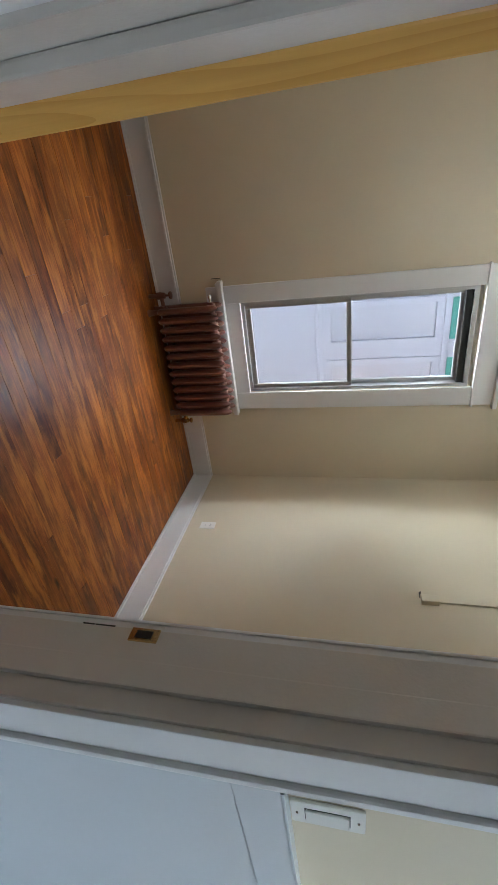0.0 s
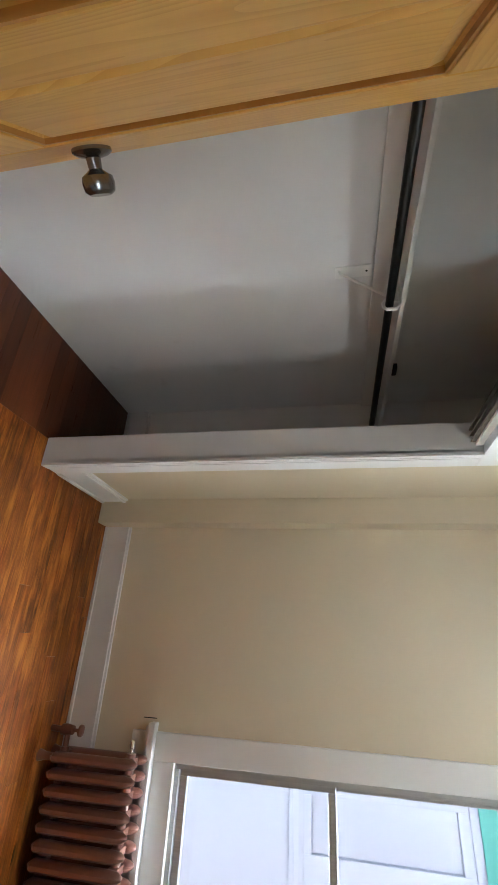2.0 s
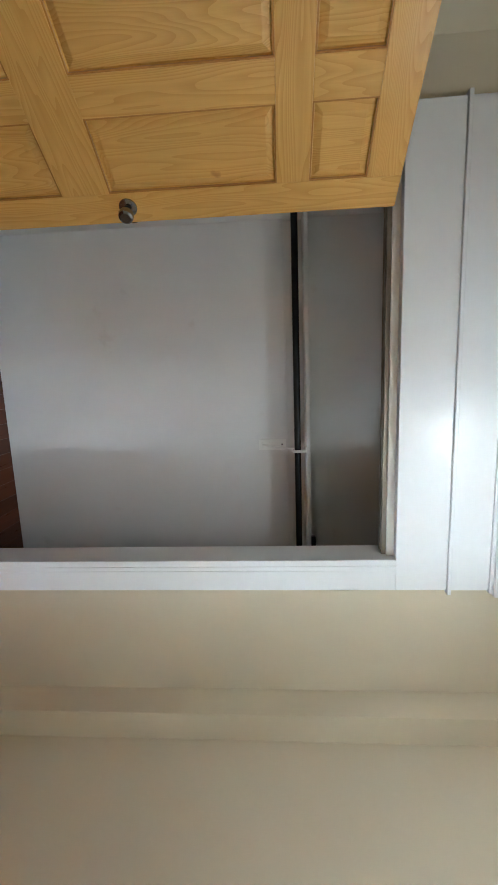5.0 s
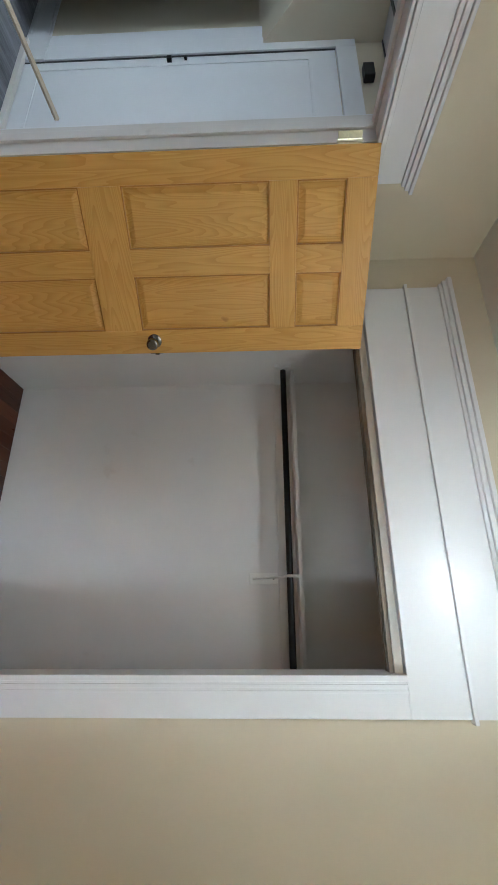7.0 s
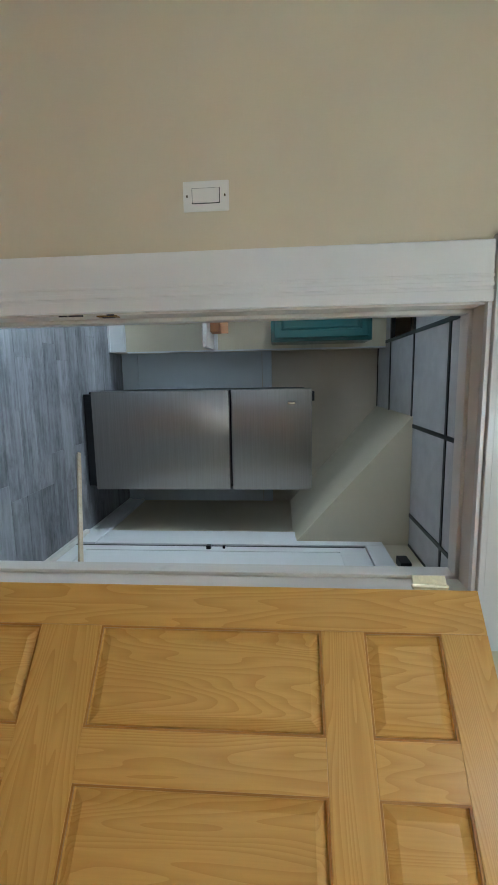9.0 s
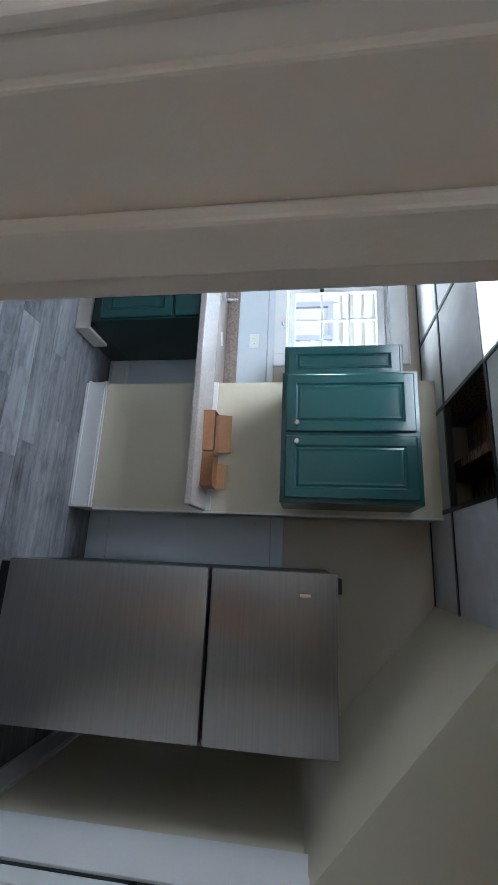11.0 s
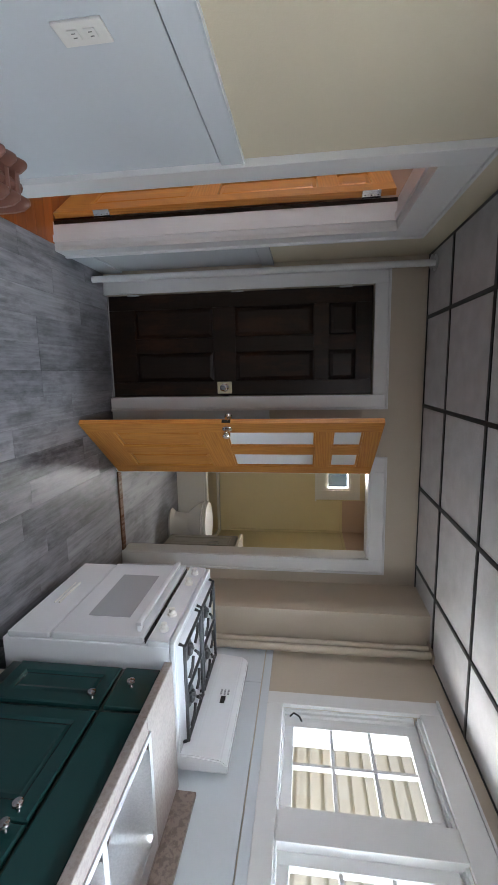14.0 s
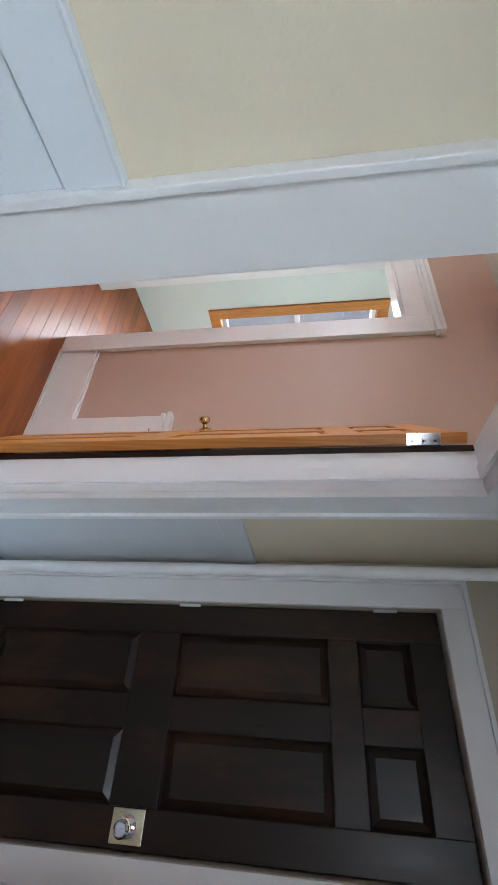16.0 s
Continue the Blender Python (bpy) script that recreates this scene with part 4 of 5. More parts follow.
part("frame", boxes((-0.61, -0.595, -0.305, 0.305, -0.006, 0.05, 0.001), (0.595, 0.61, -0.305, 0.305, -0.006, 0.05, 0.001), (-0.595, 0.595, -0.305, -0.29, -0.006, 0.05, 0.001), (-0.595, 0.595, 0.29, 0.305, -0.006, 0.05, 0.001)), M_ENAMEL, lamp)
part("housing", boxes((-0.6, 0.6, -0.3, 0.3, 0.05, 0.12, 0.004)), M_ENAMEL, lamp)

# ---------------- kitchen cabinets ----------------


def cab_door(d, x0, x1, y, z0, z1, mat, nm="cabinet_door"):
    """A framed door with a recessed moulded panel, its face at y."""
    bm = bmesh.new()
    W, H, f = x1 - x0, z1 - z0, 0.055
    o = [(0, 0), (W, 0), (W, H), (0, H)]
    def ring(k, dy):
        return [bm.verts.new((x0 + min(max(a, k), W - k), y + dy, z0 + min(max(b, k), H - k))) for a, b in o]
    r = [ring(0, -0.02), ring(0, -0.004), ring(0.006, 0.0), ring(f, 0.0), ring(f + 0.01, -0.009), ring(f + 0.022, -0.004), ring(f + 0.034, -0.006)]
    for a, b in zip(r, r[1:]):
        for k in range(4):
            bm.faces.new((a[k], a[(k + 1) % 4], b[(k + 1) % 4], b[k]))
    bm.faces.new(r[-1])
    bm.faces.new(r[0][::-1])
    return part(nm, bm, mat, d)


def clear_knob(p, x, y, z):
    k = lathe(bmesh.new(), [(0.008, 0), (0.006, 0.012), (0.012, 0.016), (0.018, 0.024), (0.016, 0.031), (0.008, 0.034)], pose(x, y, z, -90), 14)
    part("knob", k, M_CHROME, p, "small bright round knob", True)


BF, BT, BB = -2.21, 0.88, 0.205
base_units = [(2.942, 3.264), (3.264, 4.146), (4.146, 4.40)]
for i, (a, b) in enumerate(base_units):
    c = thing("base_cabinet", pose(0, 0, 0), ["green painted base cabinet with one drawer over one door", "green painted sink base cabinet with double doors", "narrow green painted base cabinet beside the stove"][i], "cabinet", "kitchen base cabinets")
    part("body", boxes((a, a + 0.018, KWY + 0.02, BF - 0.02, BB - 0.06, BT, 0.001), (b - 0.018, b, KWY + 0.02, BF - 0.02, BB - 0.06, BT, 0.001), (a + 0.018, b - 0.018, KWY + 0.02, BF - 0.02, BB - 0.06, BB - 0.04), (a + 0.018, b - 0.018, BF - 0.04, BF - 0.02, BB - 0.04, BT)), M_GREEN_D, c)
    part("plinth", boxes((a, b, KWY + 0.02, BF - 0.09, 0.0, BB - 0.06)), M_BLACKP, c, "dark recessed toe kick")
    g = 0.012
    top = 0.70
    if i == 1:
        m = (a + b) / 2
        for p, q, k in ((a + g, m - 0.003, m - 0.03), (m + 0.003, b - g, m + 0.03)):
            dd = cab_door(c, p, q, BF, BB, top - 0.01, M_GREEN)
            clear_knob(dd, k, BF, 0.645)
        part("false_front", boxes((a + g, b - g, BF - 0.02, BF, top + 0.008, BT - 0.012, 0.004)), M_GREEN, c)
    else:
        dd = cab_door(c, a + g, b - g, BF, BB, top - 0.01, M_GREEN)
        clear_knob(dd, b - 0.05 if i == 0 else a + 0.05, BF, 0.645)
        dr = part("drawer_front", boxes((a + g, b - g, BF - 0.02, BF, top + 0.008, BT - 0.012, 0.006)), M_GREEN, c)
        clear_knob(dr, (a + b) / 2, BF, 0.78)
trim("cabinet_plinth_board", "grey-white board along the cabinet foot", [(2.92, 4.40, BF - 0.085, BF - 0.065, 0, 0.10, 0.003), (2.92, 2.942, KWY + 0.3, BF - 0.085, 0, 0.10, 0.003)], M_TRIM_OLD)

# worktop with a cut-out for the sink
SX0, SX1, SY0, SY1 = 3.345, 4.095, -2.71, -2.27
CT = 0.918
wt = thing("worktop", pose(0, 0, 0), "grey-beige laminate kitchen worktop over green cabinets", "worktop")
for slab in ((1.762, SX0, KBY, BF + 0.025, 0.88, CT, 0.006), (2.63, SX0, KWY, KBY, 0.88, CT, 0.002), (SX1, 4.41, KWY, BF + 0.025, 0.88, CT, 0.006), (SX0, SX1, SY1, BF + 0.025, 0.88, CT, 0.006), (SX0, SX1, KWY, SY0, 0.88, CT, 0.002)):
    part("slab", boxes(slab), M_COUNTER, wt)
solid("backsplash", boxes((2.63, 4.37, KWY + 0.012, KWY + 0.032, CT, CT + 0.095, 0.003)), M_SPLASH, "brown-grey laminate upstand behind the worktop", "backsplash")
solid("worktop_edge_trim", boxes((1.765, 2.63, KBY, KBY + 0.012, CT, CT + 0.03, 0.002)), M_TRIM, "white trim where worktop meets wall", "trim", kind="structure")


def kitchen_sink():
    s = thing("kitchen_sink", pose(0, 0, CT), "stainless steel double bowl sink set into the worktop", "sink")
    bm = bmesh.new()
    m = (SX0 + SX1) / 2
    a, b = SX0 - 0.015, SX1 + 0.015
    part("rim", boxes((a, b, SY1 - 0.012, SY1 + 0.014, 0.0, 0.006, 0.002), (a, b, SY0 - 0.07, SY0 + 0.012, 0.0, 0.006, 0.002), (a, SX0 + 0.012, SY0 + 0.012, SY1 - 0.012, 0.0, 0.006, 0.002), (SX1 - 0.012, b, SY0 + 0.012, SY1 - 0.012, 0.0, 0.006, 0.002), (m - 0.015, m + 0.015, SY0 + 0.012, SY1 - 0.012, -0.01, 0.005, 0.002)), M_STEEL_SINK, s)
    for x0, x1 in ((SX0 + 0.012, m - 0.015), (m + 0.015, SX1 - 0.012)):
        bm = bmesh.new()
        y0, y1 = SY0 + 0.012, SY1 - 0.012
        def ring(k, z, r):
            pts = []
            for cx, cy, a0 in ((x1 - k - r, y1 - k - r, 0), (x0 + k + r, y1 - k - r, 90), (x0 + k + r, y0 + k + r, 180), (x1 - k - r, y0 + k + r, 270)):
                for q in range(5):
                    t = radians(a0 + 22.5 * q)
                    pts.append(bm.verts.new((cx + r * math.cos(t), cy + r * math.sin(t), z)))
            return pts
        rs = [ring(0.0, 0.003, 0.05), ring(0.01, -0.02, 0.05), ring(0.02, -0.15, 0.05), ring(0.06, -0.175, 0.04)]
        for p, q in zip(rs, rs[1:]):
            for k in range(20):
                bm.faces.new((p[k], p[(k + 1) % 20], q[(k + 1) % 20], q[k]))
        bm.faces.new(rs[-1])
        bowl = part("bowl", bm, M_STEEL_SINK, s, "", True)
        part("drain", lathe(bmesh.new(), [(0.04, -0.174), (0.036, -0.170), (0.02, -0.172)], pose((x0 + x1) / 2, (y0 + y1) / 2, 0)), M_CHROME, bowl, "round drain", True)


kitchen_sink()


def tap():
    f = thing("kitchen_tap", pose((SX0 + SX1) / 2 - 0.08, SY0 - 0.035, CT + 0.006), "chrome kitchen tap with two handles behind the sink", "tap")
    part("base", boxes((-0.12, 0.12, -0.025, 0.025, 0, 0.018, 0.008)), M_CHROME, f)
    part("spout", tube(bmesh.new(), [(0, 0, 0.015), (0, 0.005, 0.07), (0, 0.03, 0.115), (0, 0.08, 0.13), (0, 0.14, 0.12), (0, 0.17, 0.095)], 0.011, 12), M_CHROME, f, "", True)
    for x in (-0.095, 0.095):
        bm = lathe(bmesh.new(), [(0.02, 0.015), (0.017, 0.04), (0.022, 0.05), (0.022, 0.062), (0.012, 0.07)], pose(x, 0, 0))
        tube(bm, [(x, 0, 0.06), (x * 1.5, 0.01, 0.075), (x * 1.8, 0.015, 0.085)], 0.007)
        part("handle", bm, M_CHROME, f, "chrome lever handle", True)
    sp = lathe(bmesh.new(), [(0.02, 0.0), (0.016, 0.03), (0.018, 0.07), (0.01, 0.085)], pose(-0.24, 0, 0))
    part("side_spray", sp, M_CHROME, f, "chrome side spray", True)


tap()

# upper cabinets
UF = -2.2
u = thing("wall_cabinet", pose(0, 0, 0), "glossy green double-door wall cabinet above the worktop", "cabinet", "kitchen wall cabinets")
part("body", boxes((1.79, 2.552, KBY, UF - 0.02, 1.405, 2.165, 0.003)), M_GREEN, u)
for a, b, k in ((1.815, 2.165, 2.125), (2.19, 2.534, 2.232)):
    dd = cab_door(u, a, b, UF, 1.43, 2.14, M_GREEN)
    clear_knob(dd, k, UF, 1.495)
u2 = thing("wall_cabinet", pose(0, 0, 0), "glossy green single wall cabinet beside the windows", "cabinet", "kitchen wall cabinets")
part("body", boxes((2.632, 2.876, KWY, -2.52, 1.395, 2.155, 0.003)), M_GREEN, u2)
cab_door(u2, 2.648, 2.866, -2.5, 1.418, 2.136, M_GREEN)
rows = []
baseboard(rows, 1, KBY, 1, 1.762, 2.63, 0.15)
baseboard(rows, 0, 2.63, 1, KWY, KBY, 0.15)
trim("kitchen_baseboard", "white kitchen baseboard on the boxed-out wall", rows)
rows = []
baseboard(rows, 1, KWY, 1, 2.66, 2.942, 0.15)
trim("kitchen_baseboard_recess", "white baseboard in the open cabinet bay", rows)
solid("wall_corner_post", boxes((1.749, 1.762, KBY - 0.02, KBY + 0.012, 0.16, KC)), M_TRIM, "white corner strip of the boxed-out wall", "trim", kind="structure")

# ---------------- stove ----------------


def gas_stove():
    X0, X1, Y0, Y1 = 4.45, 5.212, KWY + 0.05, -2.115
    W, D = X1 - X0, Y1 - Y0
    s = thing("gas_stove", pose(X0, Y0, 0), "white enamel freestanding gas stove with black iron grates", "stove")
    part("body", boxes((0, W, 0, D - 0.03, 0.06, 0.89, 0.006)), M_ENAMEL, s)
    for x in (0.05, W - 0.05):
        for y in (0.06, D - 0.1):
            part("foot", rod(bmesh.new(), (x, y, 0.0), (x, y, 0.06), 0.018), M_BLACKP, s)
    dr = part("drawer", boxes((0.006, W - 0.006, D - 0.03, D, 0.085, 0.30, 0.008)), M_ENAMEL, s)
    part("drawer_grip", boxes((W / 2 - 0.11, W / 2 + 0.11, D - 0.002, D + 0.01, 0.19, 0.2, 0.003), (W / 2 - 0.11, W / 2 + 0.11, D - 0.002, D + 0.006, 0.165, 0.172, 0.002)), M_PLASTIC, dr)
    od = part("oven_door", boxes((0.006, W - 0.006, D - 0.03, D + 0.008, 0.31, 0.765, 0.01)), M_ENAMEL, s)
    part("oven_window", boxes((0.16, W - 0.16, D + 0.008, D + 0.0105, 0.42, 0.64, 0.001)), M_GREYWIN, od, "grey glass oven window")
    h = boxes((0.05, W - 0.05, D + 0.03, D + 0.055, 0.715, 0.745, 0.01), (0.05, 0.09, D + 0.005, D + 0.035, 0.72, 0.74, 0.004), (W - 0.09, W - 0.05, D + 0.005, D + 0.035, 0.72, 0.74, 0.004))
    part("oven_handle", h, M_ENAMEL, od, "", True)
    part("vent_strip", boxes(*[(0.14 + 0.08 * i, 0.20 + 0.08 * i, D - 0.032, D + 0.002, 0.775, 0.785) for i in range(6)], (0.02, W - 0.02, D - 0.032, D - 0.004, 0.768, 0.772)), M_BLACKP, s)
    cp = extrude_profile(bmesh.new(), [(D - 0.03, 0.79), (D + 0.002, 0.79), (D - 0.005, 0.885), (D - 0.03, 0.892)], 0, 0.0, W)
    c = part("control_panel", cp, M_ENAMEL, s)
    for x in (0.09, 0.22, W - 0.22, W - 0.09):
        part("burner_knob", lathe(bmesh.new(), [(0.024, 0), (0.022, 0.012), (0.017, 0.016), (0.015, 0.034), (0.01, 0.036)], pose(x, D - 0.001, 0.838, -85)), M_PLASTIC, c, "white round burner knob", True)
    part("cooktop", boxes((0, W, 0.0, D - 0.006, 0.892, 0.916, 0.008), (0.02, W - 0.02, 0.08, D - 0.03, 0.9165, 0.918)), M_ENAMEL, s)
    for gx0 in (0.06, W / 2 + 0.02):
        g = bmesh.new()
        w, y0, y1, z = W / 2 - 0.08, 0.1, D - 0.05, 0.945
        for x in (gx0, gx0 + w):
            tube(g, [(x, y0, 0.918), (x, y0 + 0.01, z), (x, y1 - 0.01, z), (x, y1, 0.918)], 0.0085, 6)
        for y in (y0 + 0.02, (y0 + y1) / 2, y1 - 0.02):
            tube(g, [(gx0, y, z), (gx0 + w, y, z)], 0.0085, 6)
        for cy in (y0 + 0.13, y1 - 0.13):
            for a in range(4):
                t = radians(45 + 90 * a)
                cx = gx0 + w / 2
                tube(g, [(cx + 0.13 * math.cos(t), cy + 0.13 * math.sin(t), z), (cx + 0.08 * math.cos(t), cy + 0.08 * math.sin(t), z + 0.008), (cx + 0.03 * math.cos(t), cy + 0.03 * math.sin(t), z + 0.004)], 0.008, 6)
        part("grate", g, M_IRON, s, "black cast iron grate")
        for cy in (y0 + 0.13, y1 - 0.13):
            part("burner", lathe(bmesh.new(), [(0.055, 0.917), (0.05, 0.922), (0.032, 0.924), (0.032, 0.934), (0.024, 0.94)], pose(gx0 + w / 2, cy, 0)), M_IRON, s, "", True)
    bg = extrude_profile(bmesh.new(), [(0.0, 0.9), (0.085, 0.9), (0.085, 0.98), (0.07, 1.11), (0.045, 1.145), (0.0, 1.145)], 0, 0.0, W)
    bmesh.ops.bevel(bg, geom=[e for e in bg.edges], offset=0.006, segments=2, affect="EDGES")
    b = part("backguard", bg, M_ENAMEL, s, "white backguard with a small clock")
    part("clock", boxes((W / 2 - 0.035, W / 2 + 0.015, 0.082, 0.086, 1.04, 1.065)), M_BLACKP, b, "black clock display")
    part("buttons", boxes(*[(W / 2 + 0.03 + 0.022 * i, W / 2 + 0.045 + 0.022 * i, 0.081, 0.085, 1.03 + 0.02 * j, 1.04 + 0.02 * j) for i in range(2) for j in range(3)]), M_GREYWIN, b)


gas_stove()

# ---------------- refrigerator ----------------
FX0, FX1, FY = 0.70, 1.44, -1.935
f = thing("refrigerator", pose(0, 0, 0), "brushed stainless steel top-freezer refrigerator under the stairs", "refrigerator")
part("body", boxes((FX0 + 0.004, FX1 - 0.004, KWY + 0.06, FY - 0.075, 0.03, 1.675, 0.006)), M_BLACKP, f, "dark grey cabinet body")
part("freezer_door", boxes((FX0, FX1, FY - 0.07, FY, 1.118, 1.70, 0.014)), M_STEEL, f, "", True)
part("fridge_door", boxes((FX0, FX1, FY - 0.07, FY, 0.075, 1.103, 0.014)), M_STEEL, f, "", True)
part("kick_plate", boxes((FX0 + 0.02, FX1 - 0.02, FY - 0.09, FY - 0.045, 0.0, 0.07, 0.003)), M_BLACKP, f)
part("hinge_cover", boxes((FX1 - 0.09, FX1 - 0.02, FY - 0.06, FY - 0.01, 1.70, 1.717, 0.004)), M_BLACKP, f)
part("badge", boxes((FX1 - 0.11, FX1 - 0.095, FY - 0.001, FY + 0.002, 1.53, 1.58, 0.0005)), M_CHROME, f, "small metal badge bar")

# closed white door beside the refrigerator
wd = thing("side_door", pose(KX0, -1.665, 0, 0, 0, 90), "plain white painted closed door beside the refrigerator", "door")
part("gap", boxes((-0.004, 0.012, -0.0135, -0.012, 0.01, 2.035)), M_GRID, wd, "dark gap along the door edge")
part("leaf", boxes((0.012, 0.74, -0.012, 0.0, 0.01, 2.035, 0.002)), M_TRIM, wd)
part("casing", boxes((-0.275, -0.14, -0.018, 0.0, 0.16, 2.165, 0.003), (-0.14, -0.004, -0.024, 0.0, 0.16, 2.165, 0.003), (-0.28, -0.002, -0.03, 0.0, 0, 0.16, 0.004), (0.744, 0.85, -0.024, 0.0, 0, 2.165, 0.003), (-0.004, 0.744, -0.024, 0.0, 2.04, 2.165, 0.003)), M_TRIM, wd)
part("panel_moulding", boxes((0.1, 0.64, -0.018, -0.012, 1.86, 1.88, 0.002), (0.1, 0.64, -0.018, -0.012, 0.12, 0.14, 0.002), (0.08, 0.1, -0.018, -0.012, 0.12, 1.88, 0.002), (0.64, 0.66, -0.018, -0.012, 0.12, 1.88, 0.002)), M_TRIM, wd)
part("latch", boxes((0.03, 0.065, -0.035, -0.012, 0.965, 0.995, 0.002), (0.03, 0.05, -0.03, -0.012, 1.075, 1.092, 0.002)), M_BLACKM, wd, "small dark latch")
solid("alarm_box", boxes((KX0, KX0 + 0.05, -1.45, -1.33, 2.185, 2.25, 0.006)), M_BLACKP, "small black box on the wall above the door", "alarm box")

rows = []
baseboard(rows, 0, KX0, 1, KWY, -1.95, 0.15)
trim("kitchen_baseboard_end", "white baseboard between the side door and the refrigerator", rows)

# ---------------- radiators ----------------


def rad_section(depth, height, pitch):
    """One cast section: two columns joined at top and bottom with rounded shoulders."""
    bm = bmesh.new()
    r = pitch * 0.36
    for y in (-depth * 0.3, depth * 0.3):
        m = pose(0, y, 0)
        lathe(bm, [(r * 0.3, 0.06), (r, 0.085), (r, height - 0.06), (r * 0.85, height - 0.025), (r * 0.4, height - 0.004), (r * 0.1, height)], m @ Matrix.Diagonal((1, 1.55, 1, 1)), 10)
    box(bm, -r * 0.75, r * 0.75, -depth * 0.42, depth * 0.42, height - 0.085, height - 0.035, 0.012)
    box(bm, -r * 0.75, r * 0.75, -depth * 0.42, depth * 0.42, 0.07, 0.115, 0.012)
    rod(bm, (-pitch / 2, 0, height - 0.06), (pitch / 2, 0, height - 0.06), 0.022, 10)
    rod(bm, (-pitch / 2, 0, 0.092), (pitch / 2, 0, 0.092), 0.022, 10)
    return mesh_of("section", bm, M_RAD, True)


def radiator(name, x0, x1, y, depth, height, n, label, valves):
    r = thing(name, pose(x0, y, 0), label, "radiator")
    pitch = (x1 - x0) / n
    me = rad_section(depth, height, pitch)
    for i in range(n):
        s = part("section", me, None, r)
        s.matrix_local = pose((i + 0.5) * pitch, 0, 0)
    for i in (0, n - 1):
        for s in (-1, 1):
            fm = bmesh.new()
            lathe(fm, [(0.026, 0.0), (0.018, 0.03), (0.016, 0.075)], pose((i + 0.5) * pitch, s * depth * 0.3, 0), 10)
            part("foot", fm, M_RAD, r, "", True)
    if valves:
        L = x1 - x0
        v = tube(bmesh.new(), [(0.01, 0, 0.092), (-0.05, 0, 0.092), (-0.065, 0, 0.08), (-0.07, 0, 0.0)], 0.014, 10)
        lathe(v, [(0.024, 0.06), (0.026, 0.085), (0.02, 0.12), (0.008, 0.125), (0.008, 0.15), (0.026, 0.155), (0.026, 0.165), (0.01, 0.17)], pose(-0.068, 0, 0), 12)
        part("valve", v, M_RAD, r, "copper painted supply valve", True)
        v = tube(bmesh.new(), [(L - 0.01, 0, 0.092), (L + 0.05, 0, 0.092), (L + 0.062, 0, 0.08), (L + 0.065, 0, 0.0)], 0.014, 10)
        lathe(v, [(0.02, 0.06), (0.024, 0.08), (0.018, 0.11), (0.006, 0.115), (0.02, 0.13), (0.02, 0.138), (0.006, 0.142)], pose(L + 0.063, 0, 0), 12)
        part("valve", v, M_BRASS, r, "brass return valve", True)
        part("air_vent", lathe(bmesh.new(), [(0.008, 0), (0.008, 0.02), (0.012, 0.024), (0.012, 0.05), (0.005, 0.055)], pose(0.0, 0, height - 0.06, 0, -90)), M_CHROME, r, "small bright air vent", True)
    return r


radiator("bedroom_radiator", 1.585, 2.425, BWY - 0.15, 0.2, 0.50, 13, "copper-brown painted cast iron radiator under the window", True)
radiator("kitchen_radiator", 3.30, 4.17, -0.29, 0.19, 0.61, 17, "copper-brown painted cast iron radiator against the wainscot", False)
solid("window_sash_cord", boxes((WX0 - 0.185, WX0 - 0.181, BWY - 0.03, BWY - 0.026, 0.43, 0.5)), M_BLACKM, "thin dark cable end beside the window stool", "cable")

# ---------------- closet fittings ----------------
solid("closet_shelf", boxes((CLB, -0.185, CLN, 2.615, 1.708, 1.727, 0.002)), M_CLOSET, "painted closet shelf board", "shelf")
solid("closet_cleat", boxes((CLB, CLB + 0.02, CLN, 2.615, 1.612, 1.707, 0.003)), M_CLOSET, "painted board under the shelf along the closet back wall", "cleat")
solid("closet_cleat", boxes((CLB + 0.02, -0.12, CLN, CLN + 0.018, 1.612, 1.707, 0.003)), M_CLOSET, "short painted board fixed to the closet side wall", "cleat")
solid("closet_rod", rod(bmesh.new(), (-0.165, CLN + 0.002, 1.662), (-0.165, 2.613, 1.662), 0.0165, 20), M_BLACKM, "black metal hanging rod under the closet shelf", "closet rod", smooth=True)
for ye, se in ((CLN + 0.001, 1), (2.614, -1)):
    so = lathe(bmesh.new(), [(0.03, 0.0), (0.03, 0.004), (0.021, 0.006), (0.021, 0.016)], pose(-0.165, ye, 1.662, -90 * se), 20)
    solid("rod_socket", so, M_PLASTIC, "round cream socket holding the closet rod end", "rod socket", "rod sockets", smooth=True)
br = thing("shelf_bracket", pose(CLB, 1.51, 0), "cream metal shelf and rod bracket on the closet wall", "bracket")
part("plate", boxes((0.0, 0.004, -0.03, 0.03, 1.455, 1.607, 0.002)), M_PLASTIC, br)
for zs in (1.475, 1.585):
    part("screw", lathe(bmesh.new(), [(0.005, 0), (0.004, 0.002)], pose(0.004, 0, zs, 0, 90), 8), M_BLACKM, br)
part("arm", boxes((0.0, 0.008, -0.012, 0.012, 1.468, 1.48, 0.001)), M_PLASTIC, br)
part("strut", tube(bmesh.new(), [(0.006, 0, 1.474), (0.09, 0, 1.575), (0.19, 0, 1.698)], 0.0055), M_PLASTIC, br)
part("top_bar", boxes((0.02, 0.21, -0.011, 0.011, 1.699, 1.7075, 0.001)), M_PLASTIC, br)
part("rod_hook", tube(bmesh.new(), [(0.2, 0, 1.702), (0.224, 0, 1.685), (0.224, 0, 1.65), (0.212, 0, 1.639), (0.195, 0, 1.637), (0.176, 0, 1.648)], 0.007), M_PLASTIC, br)
solid("cable_clip", boxes((-0.218, -0.188, 1.99, 2.06, 1.727, 1.752, 0.006)), M_BLACKP, "small dark clump at the shelf end", "clutter")

